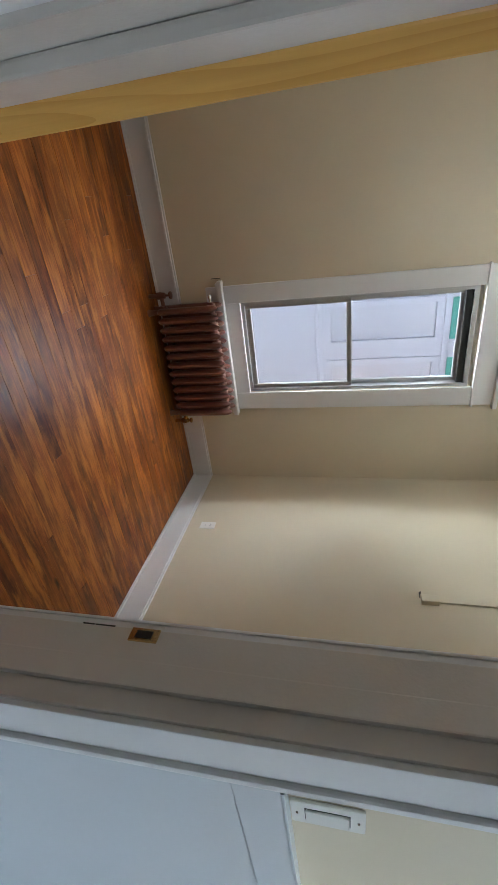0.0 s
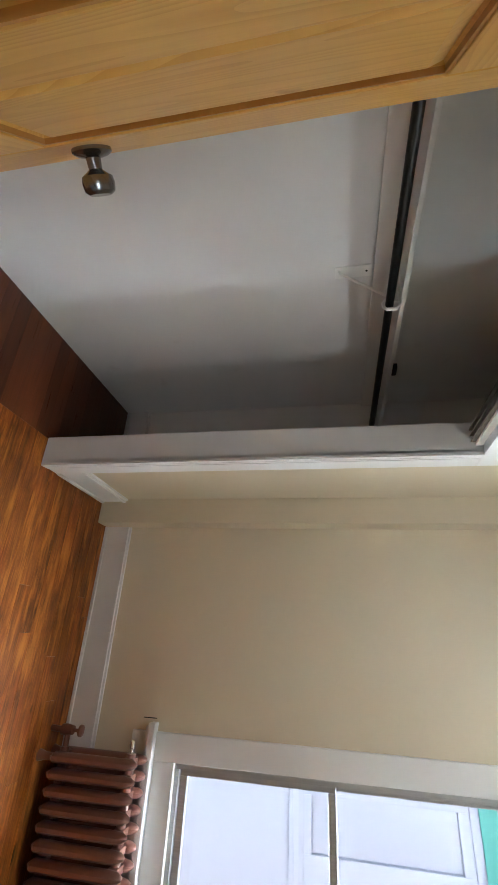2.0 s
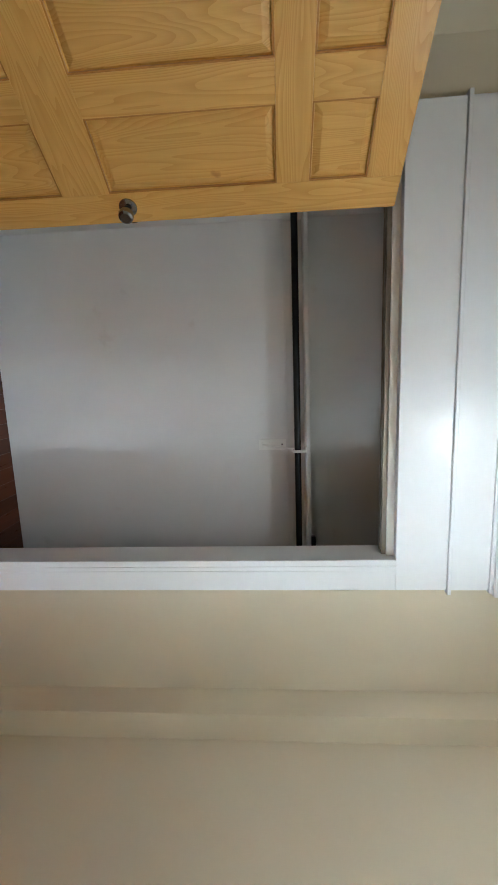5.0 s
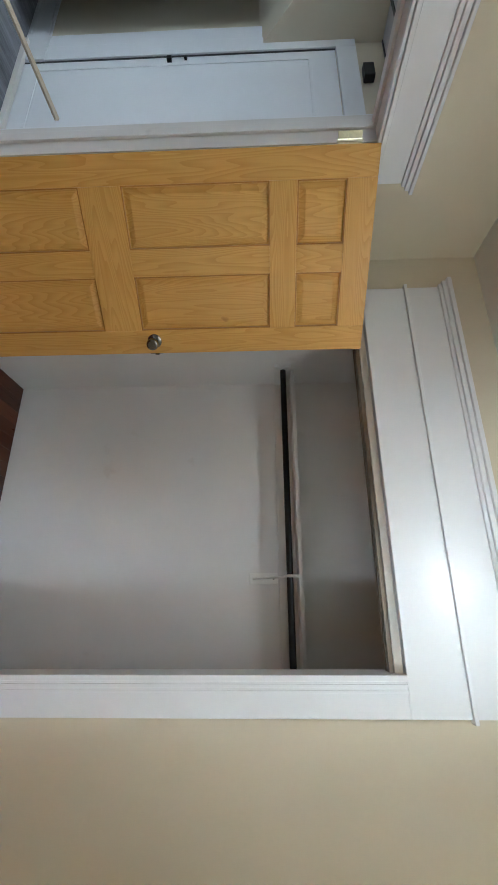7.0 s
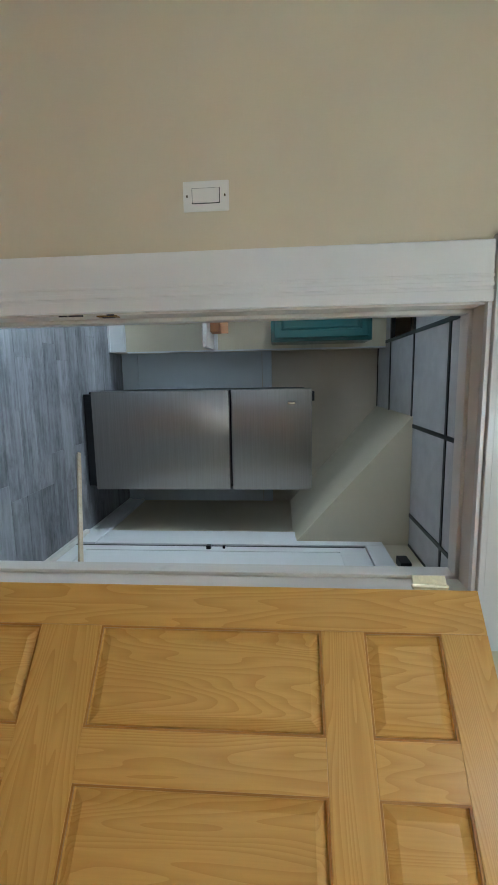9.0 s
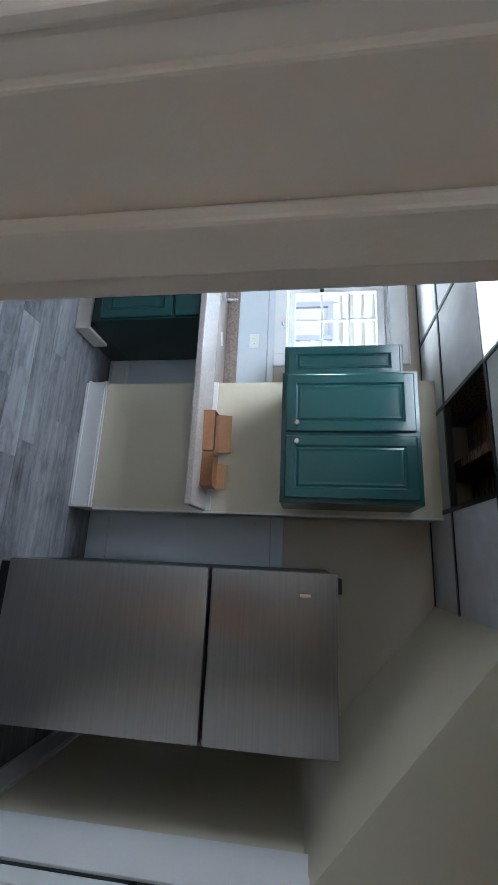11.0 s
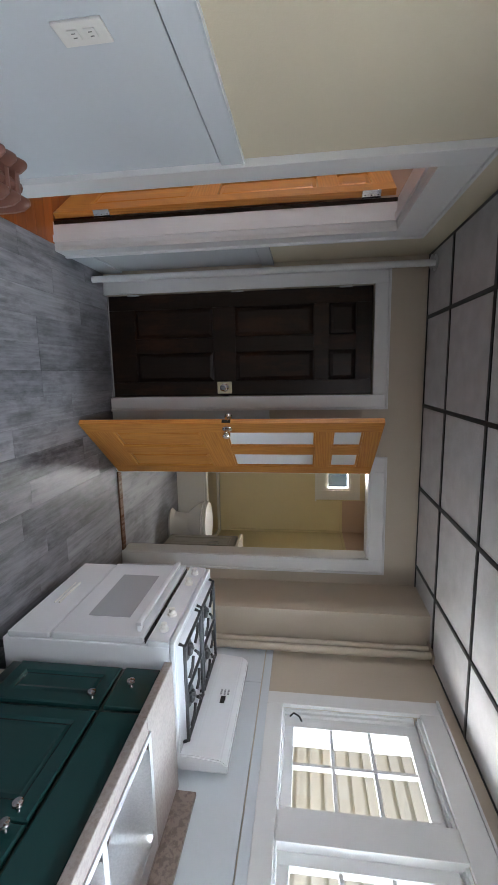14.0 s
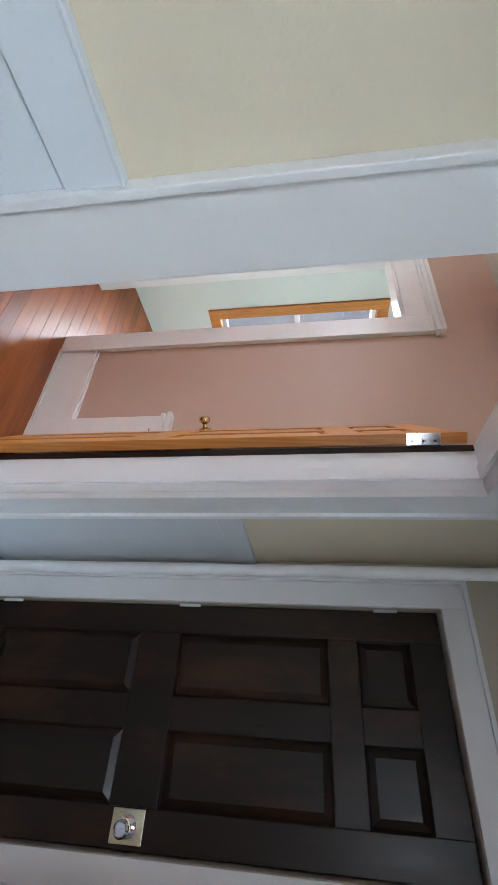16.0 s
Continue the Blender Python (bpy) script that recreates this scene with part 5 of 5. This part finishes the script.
# flush lamp of the bedroom; the closet rod and jamb throw their shadows from it
bl = thing("ceiling_light", pose(1.22, 1.52, BC), "lit round white glass flush lamp on the bedroom ceiling", "ceiling light")
part("base", lathe(bmesh.new(), [(0.13, 0.0), (0.13, -0.018), (0.12, -0.024)], pose(0, 0, 0), 28), M_ENAMEL, bl, "", True)
part("shade", lathe(bmesh.new(), [(0.095, -0.024), (0.092, -0.05), (0.074, -0.085), (0.042, -0.105), (0.012, -0.11)], pose(0, 0, 0), 28), glow("lit_bedroom_shade", (1.0, 0.93, 0.85), 22.0), bl, "glowing white glass shade", True)

# ---------------- wall fittings ----------------


def plate_y(name, x, y, z, s, label, cat, w=0.072, h=0.117, toggle=True, flat=False):
    p = thing(name, pose(x, y, z, 0, 0, 0 if s > 0 else 180), label, cat)
    if flat:
        w, h = h, w
    part("plate", boxes((-w / 2, w / 2, 0, 0.006, -h / 2, h / 2, 0.003)), M_PLASTIC, p)
    if toggle:
        part("switch_gap", boxes((-0.0185, 0.0185, 0.0055, 0.0066, -0.0355, 0.0355)), M_GRID, p)
        for dz in (-0.048, 0.048):
            part("screw", boxes((-0.003, 0.003, 0.006, 0.0072, dz - 0.002, dz + 0.002, 0.0005)), M_NICKEL, p)
        part("rocker", boxes((-0.017, 0.017, 0.006, 0.0105, -0.034, 0.034, 0.002)), M_PLASTIC, p)
    else:
        for dz in (-0.02, 0.02):
            o = (-0.015, 0.015, 0.006, 0.0085, dz - 0.013, dz + 0.013, 0.002) if not flat else (dz - 0.013, dz + 0.013, 0.006, 0.0085, -0.015, 0.015, 0.002)
            part("socket", boxes(o), M_PLASTIC, p)
            sl = [(q - 0.001, q + 0.001, 0.0085, 0.009, dz - 0.004, dz + 0.005) for q in (-0.006, 0.006)] if not flat else [(dz - 0.004, dz + 0.005, 0.0085, 0.009, q - 0.001, q + 0.001) for q in (-0.006, 0.006)]
            part("slots", boxes(*sl), M_BLACKP, p)
    return p


plate_y("light_switch", 1.968, 0.0, 1.296, 1, "white rocker light switch beside the bedroom door", "light switch")
plate_y("light_switch", 1.885, KY, 1.345, -1, "white light switch on the kitchen wall above the wainscot", "light switch")
plate_y("wall_outlet", 3.09, KWY + 0.01, 1.135, 1, "white wall outlet above the worktop", "outlet", toggle=False, flat=True)
o = plate_y("wall_outlet", 0, 0, 0, 1, "white wall outlet above the bedroom baseboard", "outlet", toggle=False)
o.matrix_world = pose(BRX, 1.94, 0.325, 0, 0, 90)
wb = thing("junction_box", pose(BRX, 1.38, 1.825, 0, 0, 90), "cream surface box with a conduit running up the wall", "junction box")
part("box_body", boxes((-0.024, 0.024, 0, 0.035, -0.05, 0.045, 0.004)), M_CREAM, wb)
part("bracket", boxes((0.024, 0.06, 0, 0.01, -0.055, -0.05), (0.024, 0.03, 0, 0.05, -0.055, -0.052)), M_IRON, wb)
part("conduit", boxes((-0.006, 0.006, 0, 0.012, 0.045, BC - 1.825, 0.002)), M_CREAM, wb)
sm = lathe(bmesh.new(), [(0.06, 0), (0.06, 0.02), (0.05, 0.034), (0.02, 0.038)], pose(1.325, 0.0, 2.335, -90), 28)
solid("smoke_detector", sm, M_PLASTIC, "round white smoke detector above the door", "smoke detector", smooth=True)
st = boxes((DX1 - 0.003, DX1 + 0.001, -0.02, 0.006, 0.992, 1.047, 0.001))
solid("strike_plate", st, M_BRASS, "worn brass strike plate on the door jamb", "strike plate")
for zc, w in ((0.90, 0.012), (0.935, 0.02), (1.03, 0.01)):
    solid("paint_chip", boxes((DX1 - 0.001, DX1 + 0.003, 0.004, 0.0065, zc - w, zc + w)), M_GRID, "dark chip in the jamb paint beside the strike", "paint chip", "paint chips")
solid("strike_hole", boxes((DX1 - 0.0045, DX1 - 0.001, -0.014, 0.0, 1.004, 1.035)), M_BLACKP, "dark latch hole in the strike plate", "strike plate")

plate_y("wall_outlet", 3.77, KY - 0.0085, 1.01, -1, "white wall outlet set in the wainscot", "outlet", toggle=False)

# pipes
for nm, x, y, r in (("heating_pipe", 5.77, -0.235, 0.022), ("heating_pipe", 5.86, -0.21, 0.018), ("heating_pipe", 5.49, -2.775, 0.02), ("heating_pipe", 5.425, -2.78, 0.024)):
    pm = rod(bmesh.new(), (x, y, 0.0), (x, y, KC + 0.1), r, 18)
    lathe(pm, [(r + 0.03, KC - 0.012), (r + 0.026, KC - 0.006), (r + 0.002, KC - 0.004)], pose(x, y, 0), 18)
    solid(nm, pm, M_TRIM if y > -1 else M_KITCH_TAN, "painted vertical heating pipe in the kitchen corner", "pipe", "heating pipes", smooth=True)

# things on the worktop
def leaning(x0, x1, h, tilt, at):
    f = boxes((x0, x1, -0.0015, 0.0015, 0, h))
    bmesh.ops.rotate(f, verts=f.verts, cent=(0, 0, 0), matrix=Matrix.Rotation(radians(tilt), 3, "X"))
    return shifted(f, *at)


def carton(name, x, y, w, d, h, rz, label):
    c = thing(name, pose(x, y, CT, 0, 0, rz), label, "box")
    part("tray", boxes((-w / 2, w / 2, -d / 2, -d / 2 + 0.003, 0, h), (-w / 2, w / 2, d / 2 - 0.003, d / 2, 0, h), (-w / 2, -w / 2 + 0.003, -d / 2 + 0.003, d / 2 - 0.003, 0, h), (w / 2 - 0.003, w / 2, -d / 2 + 0.003, d / 2 - 0.003, 0, h), (-w / 2 + 0.003, w / 2 - 0.003, -d / 2 + 0.003, d / 2 - 0.003, 0, 0.003)), M_CARD, c)
    return c


cb = carton("cardboard_box", 2.24, -2.40, 0.25, 0.13, 0.07, 4, "open brown cardboard box with a raised back flap on the worktop")
part("flap", leaning(-0.12, 0.125, 0.085, 18, (0, -0.064, 0.069)), M_CARD, cb)
# near-black block added for the dark interior of the open box
part("dark_inside", boxes((-0.115, 0.115, -0.055, 0.055, 0.004, 0.052, 0.006)), M_BLACKP, cb, "near-black block standing in for the dark inside of the box")
cb = carton("cardboard_box", 1.995, -2.41, 0.21, 0.12, 0.075, -3, "smaller brown cardboard box with a folded flap on the worktop")
part("flap", leaning(-0.10, 0.10, 0.07, -76, (0, 0.058, 0.074)), M_CARD, cb)
part("flap", leaning(-0.10, 0.06, 0.06, 26, (0, -0.06, 0.073)), M_CARD, cb)
pp = boxes((-0.05, 0.05, -0.035, 0.035, 0.0, 0.0015))
bmesh.ops.rotate(pp, verts=pp.verts, cent=(0, 0, 0), matrix=Matrix.Rotation(radians(25), 3, "Z"))
solid("paper_slip", shifted(pp, 3.03, -2.67, CT + 0.001), M_PAPER, "folded white paper slip on the worktop", "paper")

la = tube(bmesh.new(), [(1.0, -1.82, 0.012), (0.40, -1.05, 0.35)], 0.016, 4)
solid("wooden_lath", la, M_LATH, "thin bare wooden lath leaning by the side door", "lath")
trim("side_door_saddle", "white painted saddle strip before the side door", [(KX0 + 0.02, KX0 + 0.055, -1.86, -0.9, 0, 0.035, 0.004)], M_TRIM_OLD)

# ---------------- bathroom ----------------


def toilet():
    t = thing("toilet", pose(7.24, -2.62, 0, 0, 0, -90), "white porcelain toilet with closed lid", "toilet")
    base = bmesh.new()
    lathe(base, [(0.12, 0.0), (0.13, 0.02), (0.105, 0.06), (0.1, 0.2), (0.12, 0.25)], pose(0, 0, 0) @ Matrix.Diagonal((1.7, 1, 1, 1)), 24)
    part("pedestal", base, M_PORC, t, "", True)
    bowl = lathe(bmesh.new(), [(0.11, 0.22), (0.15, 0.28), (0.18, 0.34), (0.19, 0.385), (0.17, 0.39)], pose(-0.05, 0, 0) @ Matrix.Diagonal((1.3, 1, 1, 1)), 28)
    part("bowl", bowl, M_PORC, t, "", True)
    part("seat", lathe(bmesh.new(), [(0.185, 0.392), (0.198, 0.398), (0.196, 0.412), (0.18, 0.414)], pose(-0.05, 0, 0) @ Matrix.Diagonal((1.28, 1, 1, 1)), 28), M_PORC, t, "", True)
    part("lid", lathe(bmesh.new(), [(0.182, 0.418), (0.195, 0.422), (0.19, 0.44), (0.12, 0.447)], pose(-0.05, 0, 0) @ Matrix.Diagonal((1.26, 1, 1, 1)), 28), M_PORC, t, "closed white lid", True)
    part("tank", boxes((0.22, 0.42, -0.21, 0.21, 0.36, 0.74, 0.02)), M_PORC, t)
    part("tank_lid", boxes((0.21, 0.43, -0.22, 0.22, 0.741, 0.775, 0.01)), M_PORC, t)


toilet()
v = thing("bathroom_vanity", pose(6.40, -3.05, 0), "grey painted bathroom vanity with a white basin top", "vanity")
part("body", boxes((0, 0.55, 0.0, 0.44, 0.08, 0.83, 0.003)), M_VANITY, v)
part("toe_kick", boxes((0.02, 0.53, 0.0, 0.36, 0, 0.08)), M_BLACKP, v)
for a, b, k in ((0.012, 0.27, 0.24), (0.28, 0.538, 0.31)):
    vd = cab_door(v, a, b, 0.462, 0.1, 0.81, M_VANITY)
    part("pull", tube(bmesh.new(), [(k, 0.462, 0.55), (k, 0.49, 0.555), (k, 0.49, 0.645), (k, 0.462, 0.65)], 0.005), M_CHROME, vd, "chrome bar pull")
part("basin_top", boxes((-0.01, 0.56, 0.0, 0.48, 0.831, 0.86, 0.008), (-0.01, 0.56, 0.0, 0.02, 0.86, 0.93, 0.004)), M_PORC, v, "white basin top")
part("faucet", tube(bmesh.new(), [(0.27, 0.08, 0.86), (0.27, 0.08, 0.95), (0.27, 0.13, 0.97), (0.27, 0.18, 0.95)], 0.011), M_CHROME, v, "", True)
trim("bath_baseboard", "white bathroom baseboard", [(KX1 + 0.14, 8.31, -1.215, -1.2, 0, 0.1, 0.003), (6.9, 7.52, -3.05, -3.035, 0, 0.1, 0.003)])
tub = thing("bathtub", pose(7.53, -3.05, 0), "white bathtub with yellow surround along the far wall", "bathtub")
part("apron", boxes((0, 0.03, 0, 1.94, 0, 0.33, 0.004)), M_PORC, tub)
part("rim", boxes((0, 0.08, 0, 1.94, 0.33, 0.36, 0.01), (0.67, 0.755, 0, 1.94, 0.33, 0.36, 0.01), (0.08, 0.67, 0, 0.06, 0.33, 0.36, 0.01), (0.08, 0.67, 1.88, 1.94, 0.33, 0.36, 0.01)), M_PORC, tub)
part("basin", boxes((0.05, 0.72, 0.03, 1.9, 0.06, 0.10, 0.004)), M_PORC, tub)
M_SURR = paint("cream_surround", lin(226, 214, 176), 0.2, 0.02)
trim("tub_surround", "cream bath wall surround with a raised edge", [(8.292, 8.304, -3.03, -2.60, 0.36, 1.965, 0.002), (8.292, 8.304, -2.60, -1.22, 0.36, 1.655, 0.002), (7.56, 8.292, -3.05, -3.038, 0.36, 1.965, 0.002), (7.53, 7.56, -3.05, -3.03, 0.36, 1.995, 0.004), (7.56, 8.304, -3.05, -3.03, 1.965, 1.995, 0.004), (8.282, 8.304, -3.03, -2.60, 1.965, 1.99, 0.004), (8.27, 8.292, -3.038, -3.016, 0.36, 1.965, 0.004)], M_SURR)
trim("bath_upper_wall", "rose-brown painted wall above the bath surround", [(8.296, 8.308, -3.04, -2.60, 1.995, BC, 0.001), (7.3, 8.296, -3.05, -3.04, 2.0, BC, 0.001)], M_ROSE)
bw = thing("window_5", pose(8.30, -2.46, 1.78), "small white framed bathroom window", "window", "", "structure")
part("window_frame", boxes((-0.02, 0.01, -0.125, 0.0, -0.125, 0.435, 0.003), (-0.02, 0.01, 0.335, 0.46, -0.125, 0.435, 0.003), (-0.02, 0.01, 0, 0.335, -0.125, 0, 0.003), (-0.02, 0.01, 0, 0.335, 0.31, 0.435, 0.003), (-0.035, 0.01, -0.145, 0.48, -0.145, -0.125, 0.003)), M_TRIM, bw)
part("sash", boxes((0.012, 0.04, 0.0, 0.03, 0, 0.31, 0.002), (0.012, 0.04, 0.305, 0.335, 0, 0.31, 0.002), (0.012, 0.04, 0.03, 0.305, 0, 0.03, 0.002), (0.012, 0.04, 0.03, 0.305, 0.28, 0.31, 0.002)), M_TRIM, bw)
g = part("pane", boxes((0.03, 0.034, 0.03, 0.305, 0.03, 0.28)), M_GLASS, bw)
g.visible_shadow = False

# ---------------- next rooms ----------------
rows = []
baseboard(rows, 0, 5.90, -1, 0.6, 1.145, 0.26)
trim("second_room_baseboard", "white moulded baseboard in the next room", rows)
rows = []
casing_x(rows, 5.90, -1, 1.27, 1.95, 2.07, 0.125)
rows += [(5.85, 5.90, 1.115, 2.105, 2.211, 2.235, 0.004), (5.835, 5.90, 1.1, 2.12, 2.235, 2.258, 0.005), (5.895, 6.025, 1.27, 1.288, 0, 2.07, 0.002), (5.895, 6.025, 1.932, 1.95, 0, 2.07, 0.002), (5.895, 6.025, 1.288, 1.932, 2.052, 2.07, 0.002)]
trim("far_doorway_casing", "white cased doorway to the far room", rows)
gr = thing("wall_grille", pose(5.90, 0.4, 0.0), "white painted wall box with a moulded cap", "wall box")
part("cover", boxes((-0.03, 0.0, -0.3, 0.2, 0.0, 0.755, 0.004)), M_TRIM, gr)
for z0, z1, d in ((0.755, 0.775, 0.042), (0.775, 0.79, 0.034), (0.79, 0.815, 0.05)):
    part("cap", boxes((-d, 0.0, -0.32, 0.21, z0, z1, 0.004)), M_TRIM, gr)
part("slot", boxes((-0.0315, -0.03, 0.085, 0.09, 0.40, 0.56)), M_GRID, gr, "dark slot")
part("slot", boxes((-0.0315, -0.03, 0.02, 0.12, 0.70, 0.704)), M_GRID, gr, "dark slot")
fw = thing("window_6", pose(6.81, 2.5, 0.71), "wood-framed double-hung window in the far room", "window", "", "structure")
part("window_frame", boxes((-0.1, 0.0, -0.025, 0.05, -0.1, 1.54, 0.003), (0.94, 1.04, -0.025, 0.05, -0.1, 1.54, 0.003), (0, 0.94, -0.025, 0.05, -0.1, 0, 0.003), (0, 0.94, -0.025, 0.05, 1.44, 1.54, 0.003)), M_AMBER, fw, "amber wood frame")
part("sash", boxes((0, 0.94, 0.05, 0.08, 0.69, 0.74, 0.002), (0, 0.04, 0.05, 0.08, 0, 1.44, 0.002), (0.9, 0.94, 0.05, 0.08, 0, 1.44, 0.002), (0.04, 0.9, 0.05, 0.08, 0, 0.04, 0.002), (0.04, 0.9, 0.05, 0.08, 1.4, 1.44, 0.002)), M_TRIM, fw)
g = part("pane", boxes((0.04, 0.9, 0.062, 0.066, 0.04, 1.4)), M_GLASS, fw)
g.visible_shadow = False

# ---------------- outside ----------------


def clapboards(parent, x0, x1, y, s, z0, z1, step, mat, holes=()):
    """Overlapping horizontal boards, each a wedge, broken at windows."""
    z = z0
    while z < z1:
        spans = [(x0, x1)]
        for h in holes:
            if h[2] - step < z < h[3]:
                spans = [q for a, b in spans for q in ((a, min(b, h[0])), (max(a, h[1]), b)) if q[1] - q[0] > 0.01]
        for a, b in spans:
            bm = extrude_profile(bmesh.new(), [(y, z), (y + s * 0.045, z), (y + s * 0.004, z + step), (y, z + step)], 0, a, b)
            part("clapboard", bm, mat, parent)
        z += step


def house_window(parent, x0, x1, y, s, z0, z1, lace=True, teal=False):
    f = 0.07
    c0, c1 = sorted((y, y + s * 0.05))
    w = part("window", boxes((x0, x0 + f, c0, c1, z0, z1, 0.004), (x1 - f, x1, c0, c1, z0, z1, 0.004), (x0 + f, x1 - f, c0, c1, z0, z0 + f, 0.004), (x0 + f, x1 - f, c0, c1, z1 - f, z1, 0.004)), M_SIDING, parent, "white window frame")
    part("curtain", boxes((x0 + f, x1 - f, y - s * 0.03, y - s * 0.02, z0 + f, z1 - f)), M_LACE if lace else M_GREYWIN, w, "pale lace curtain behind glass")
    p = part("pane", boxes((x0 + f, x1 - f, min(y + s * 0.01, y + s * 0.014), max(y + s * 0.01, y + s * 0.014), z0 + f, z1 - f)), M_GLASS, w)
    p.visible_shadow = False


nh = thing("neighbour_house", pose(0, 0, 0), "white clapboard house with lace-curtained windows across the yard", "house")
NY = BWY + 2.3
wins = [(2.16, 2.70, 1.08, 2.41), (2.865, 3.405, 1.08, 2.41)]
clapboards(nh, -4, 9, NY, -1, -1.08, 1.0, 0.138, M_SIDING)
clapboards(nh, -4, 9, NY, -1, 1.0, 5.4, 0.138, M_SIDING, [(2.02, 3.55, 0.9, 3.3)])
part("wall", boxes((-4, 9, NY, NY + 0.2, -3, 5.5)), M_SIDING, nh)
for b in ((2.02, 3.55, NY - 0.05, NY, 0.96, 1.0, 0.005), (2.02, 3.55, NY - 0.03, NY, 1.0, 1.08, 0.004), (2.02, 2.16, NY - 0.03, NY, 1.08, 3.3, 0.004), (3.405, 3.55, NY - 0.03, NY, 1.08, 3.3, 0.004), (2.70, 2.865, NY - 0.03, NY, 1.08, 3.3, 0.004), (2.16, 2.70, NY - 0.03, NY, 2.41, 2.5, 0.004), (2.865, 3.405, NY - 0.03, NY, 2.41, 2.5, 0.004), (2.02, 3.55, NY - 0.055, NY - 0.03, 2.43, 2.47, 0.004)):
    part("window_surround", boxes(b), M_SIDING, nh)
for a, b, c, d in wins:
    house_window(nh, a, b, NY, -1, c, d)
    part("transom", boxes((a + 0.03, b - 0.03, NY - 0.02, NY - 0.005, 2.51, 3.3, 0.004)), M_TEAL, nh, "teal panel above the window")
part("roof", extrude_profile(bmesh.new(), [(NY - 0.4, 5.4), (NY + 3.5, 7.6), (NY + 3.5, 7.8), (NY - 0.4, 5.6)], 0, -4.2, 9.2), M_GROUND, nh)

ch = thing("neighbour_house", pose(0, 0, 0), "cream clapboard house close behind the kitchen", "house")
NK = KWY - 2.1
clapboards(ch, -3, 11, NK, 1, -0.6, 5.0, 0.135, M_SIDING_Y, [(4.2, 4.75, 1.05, 1.85)])
part("wall", boxes((-3, 11, NK - 0.2, NK, -3, 5.1)), M_SIDING_Y, ch)
house_window(ch, 4.2, 4.75, NK, 1, 1.05, 1.85, False)
part("roof", extrude_profile(bmesh.new(), [(NK + 0.4, 5.0), (NK - 3.5, 7.2), (NK - 3.5, 7.4), (NK + 0.4, 5.2)], 0, -3.2, 11.2), M_GROUND, ch)
fh = thing("neighbour_house", pose(0, 0, 0), "pale house seen through the far window", "house")
part("wall", boxes((5.4, 15, 9.2, 9.4, -3, 1.1)), M_SIDING, fh)
part("roof", boxes((5.2, 15.2, 9.0, 10.5, 1.1, 1.3)), M_GROUND, fh)

# own house above: outer wall tops
structure("house_roof", boxes((-0.8, 5.7, KWY - 0.35, 2.95, BC + 0.1, BC + 0.3), (5.7, 9.0, KWY - 0.6, 2.95, BC + 0.1, BC + 0.3)), M_GROUND, "flat roof over the rooms", "roof")

# ---------------- floor pieces ----------------


def floor_boards(prefix, parent, x0, x1, y0, y1, width, lo, hi, mat, along=0, gap=0.0005, th=0.018, z=0.0):
    """Boards laid along x (0) or y (1), ends staggered; meshes shared by length."""
    cache = {}
    rnd = random.Random(len(prefix) + int(x0 * 100))
    a0, a1, b0, b1 = (x0, x1, y0, y1) if along == 0 else (y0, y1, x0, x1)
    n = max(1, round((b1 - b0) / width))
    w = (b1 - b0) / n
    for i in range(n):
        a = a0
        first = rnd.uniform(0.3, 1.0)
        while a < a1 - 0.02:
            L = round(rnd.uniform(lo, hi) * (first if a == a0 else 1), 1)
            L = min(L, a1 - a)
            if a1 - a - L < 0.25:
                L = a1 - a
            key = round(L, 3)
            if key not in cache:
                bm = boxes((gap, L - gap, gap, w - gap, -th, 0)) if along == 0 else boxes((gap, w - gap, gap, L - gap, -th, 0))
                top = [e for e in bm.edges if all(v.co.z > -0.001 for v in e.verts)]
                bmesh.ops.bevel(bm, geom=top, offset=0.0007, segments=1, affect="EDGES")
                cache[key] = mesh_of(prefix, bm, mat)
            ob = new(prefix, cache[key])
            ob.parent = parent
            ob.location = (a, b0 + i * w, z + rnd.uniform(-0.0004, 0.0004)) if along == 0 else (b0 + i * w, a, z + rnd.uniform(-0.0004, 0.0004))
            a += L


bf = tagged(new("bedroom_floor"), "worn orange-brown narrow pine floorboards", "floor", "", "structure")
floor_boards("floorboard", bf, CLX - 0.12, BRX, KY + 0.02, BWY, 0.083, 1.6, 2.6, M_FLOOR)
cf = tagged(new("closet_floor"), "scuffed dark brown closet floorboards", "floor", "", "structure")
floor_boards("floorboard", cf, CLB, CLX - 0.12, CLN, 2.615, 0.083, 1.6, 2.6, M_CLFLOOR)
kf = tagged(new("kitchen_floor"), "grey wood-look vinyl plank kitchen floor", "floor", "", "structure")
floor_boards("vinyl_plank", kf, KX0, 5.98, KWY, KY + 0.02, 0.152, 0.7, 1.2, M_VINYL, 0, 0.0005, 0.008)
sf = tagged(new("second_room_floor"), "red-brown polished floorboards in the next rooms", "floor", "", "structure")
floor_boards("floorboard", sf, BRX + 0.12, 5.96, KY + 0.02, 2.2, 0.09, 2.4, 3.8, M_FLOOR_Y, 1)
floor_boards("floorboard", sf, 5.96, 8.5, 0.0, 2.5, 0.09, 2.4, 3.8, M_FLOOR_Y, 1)
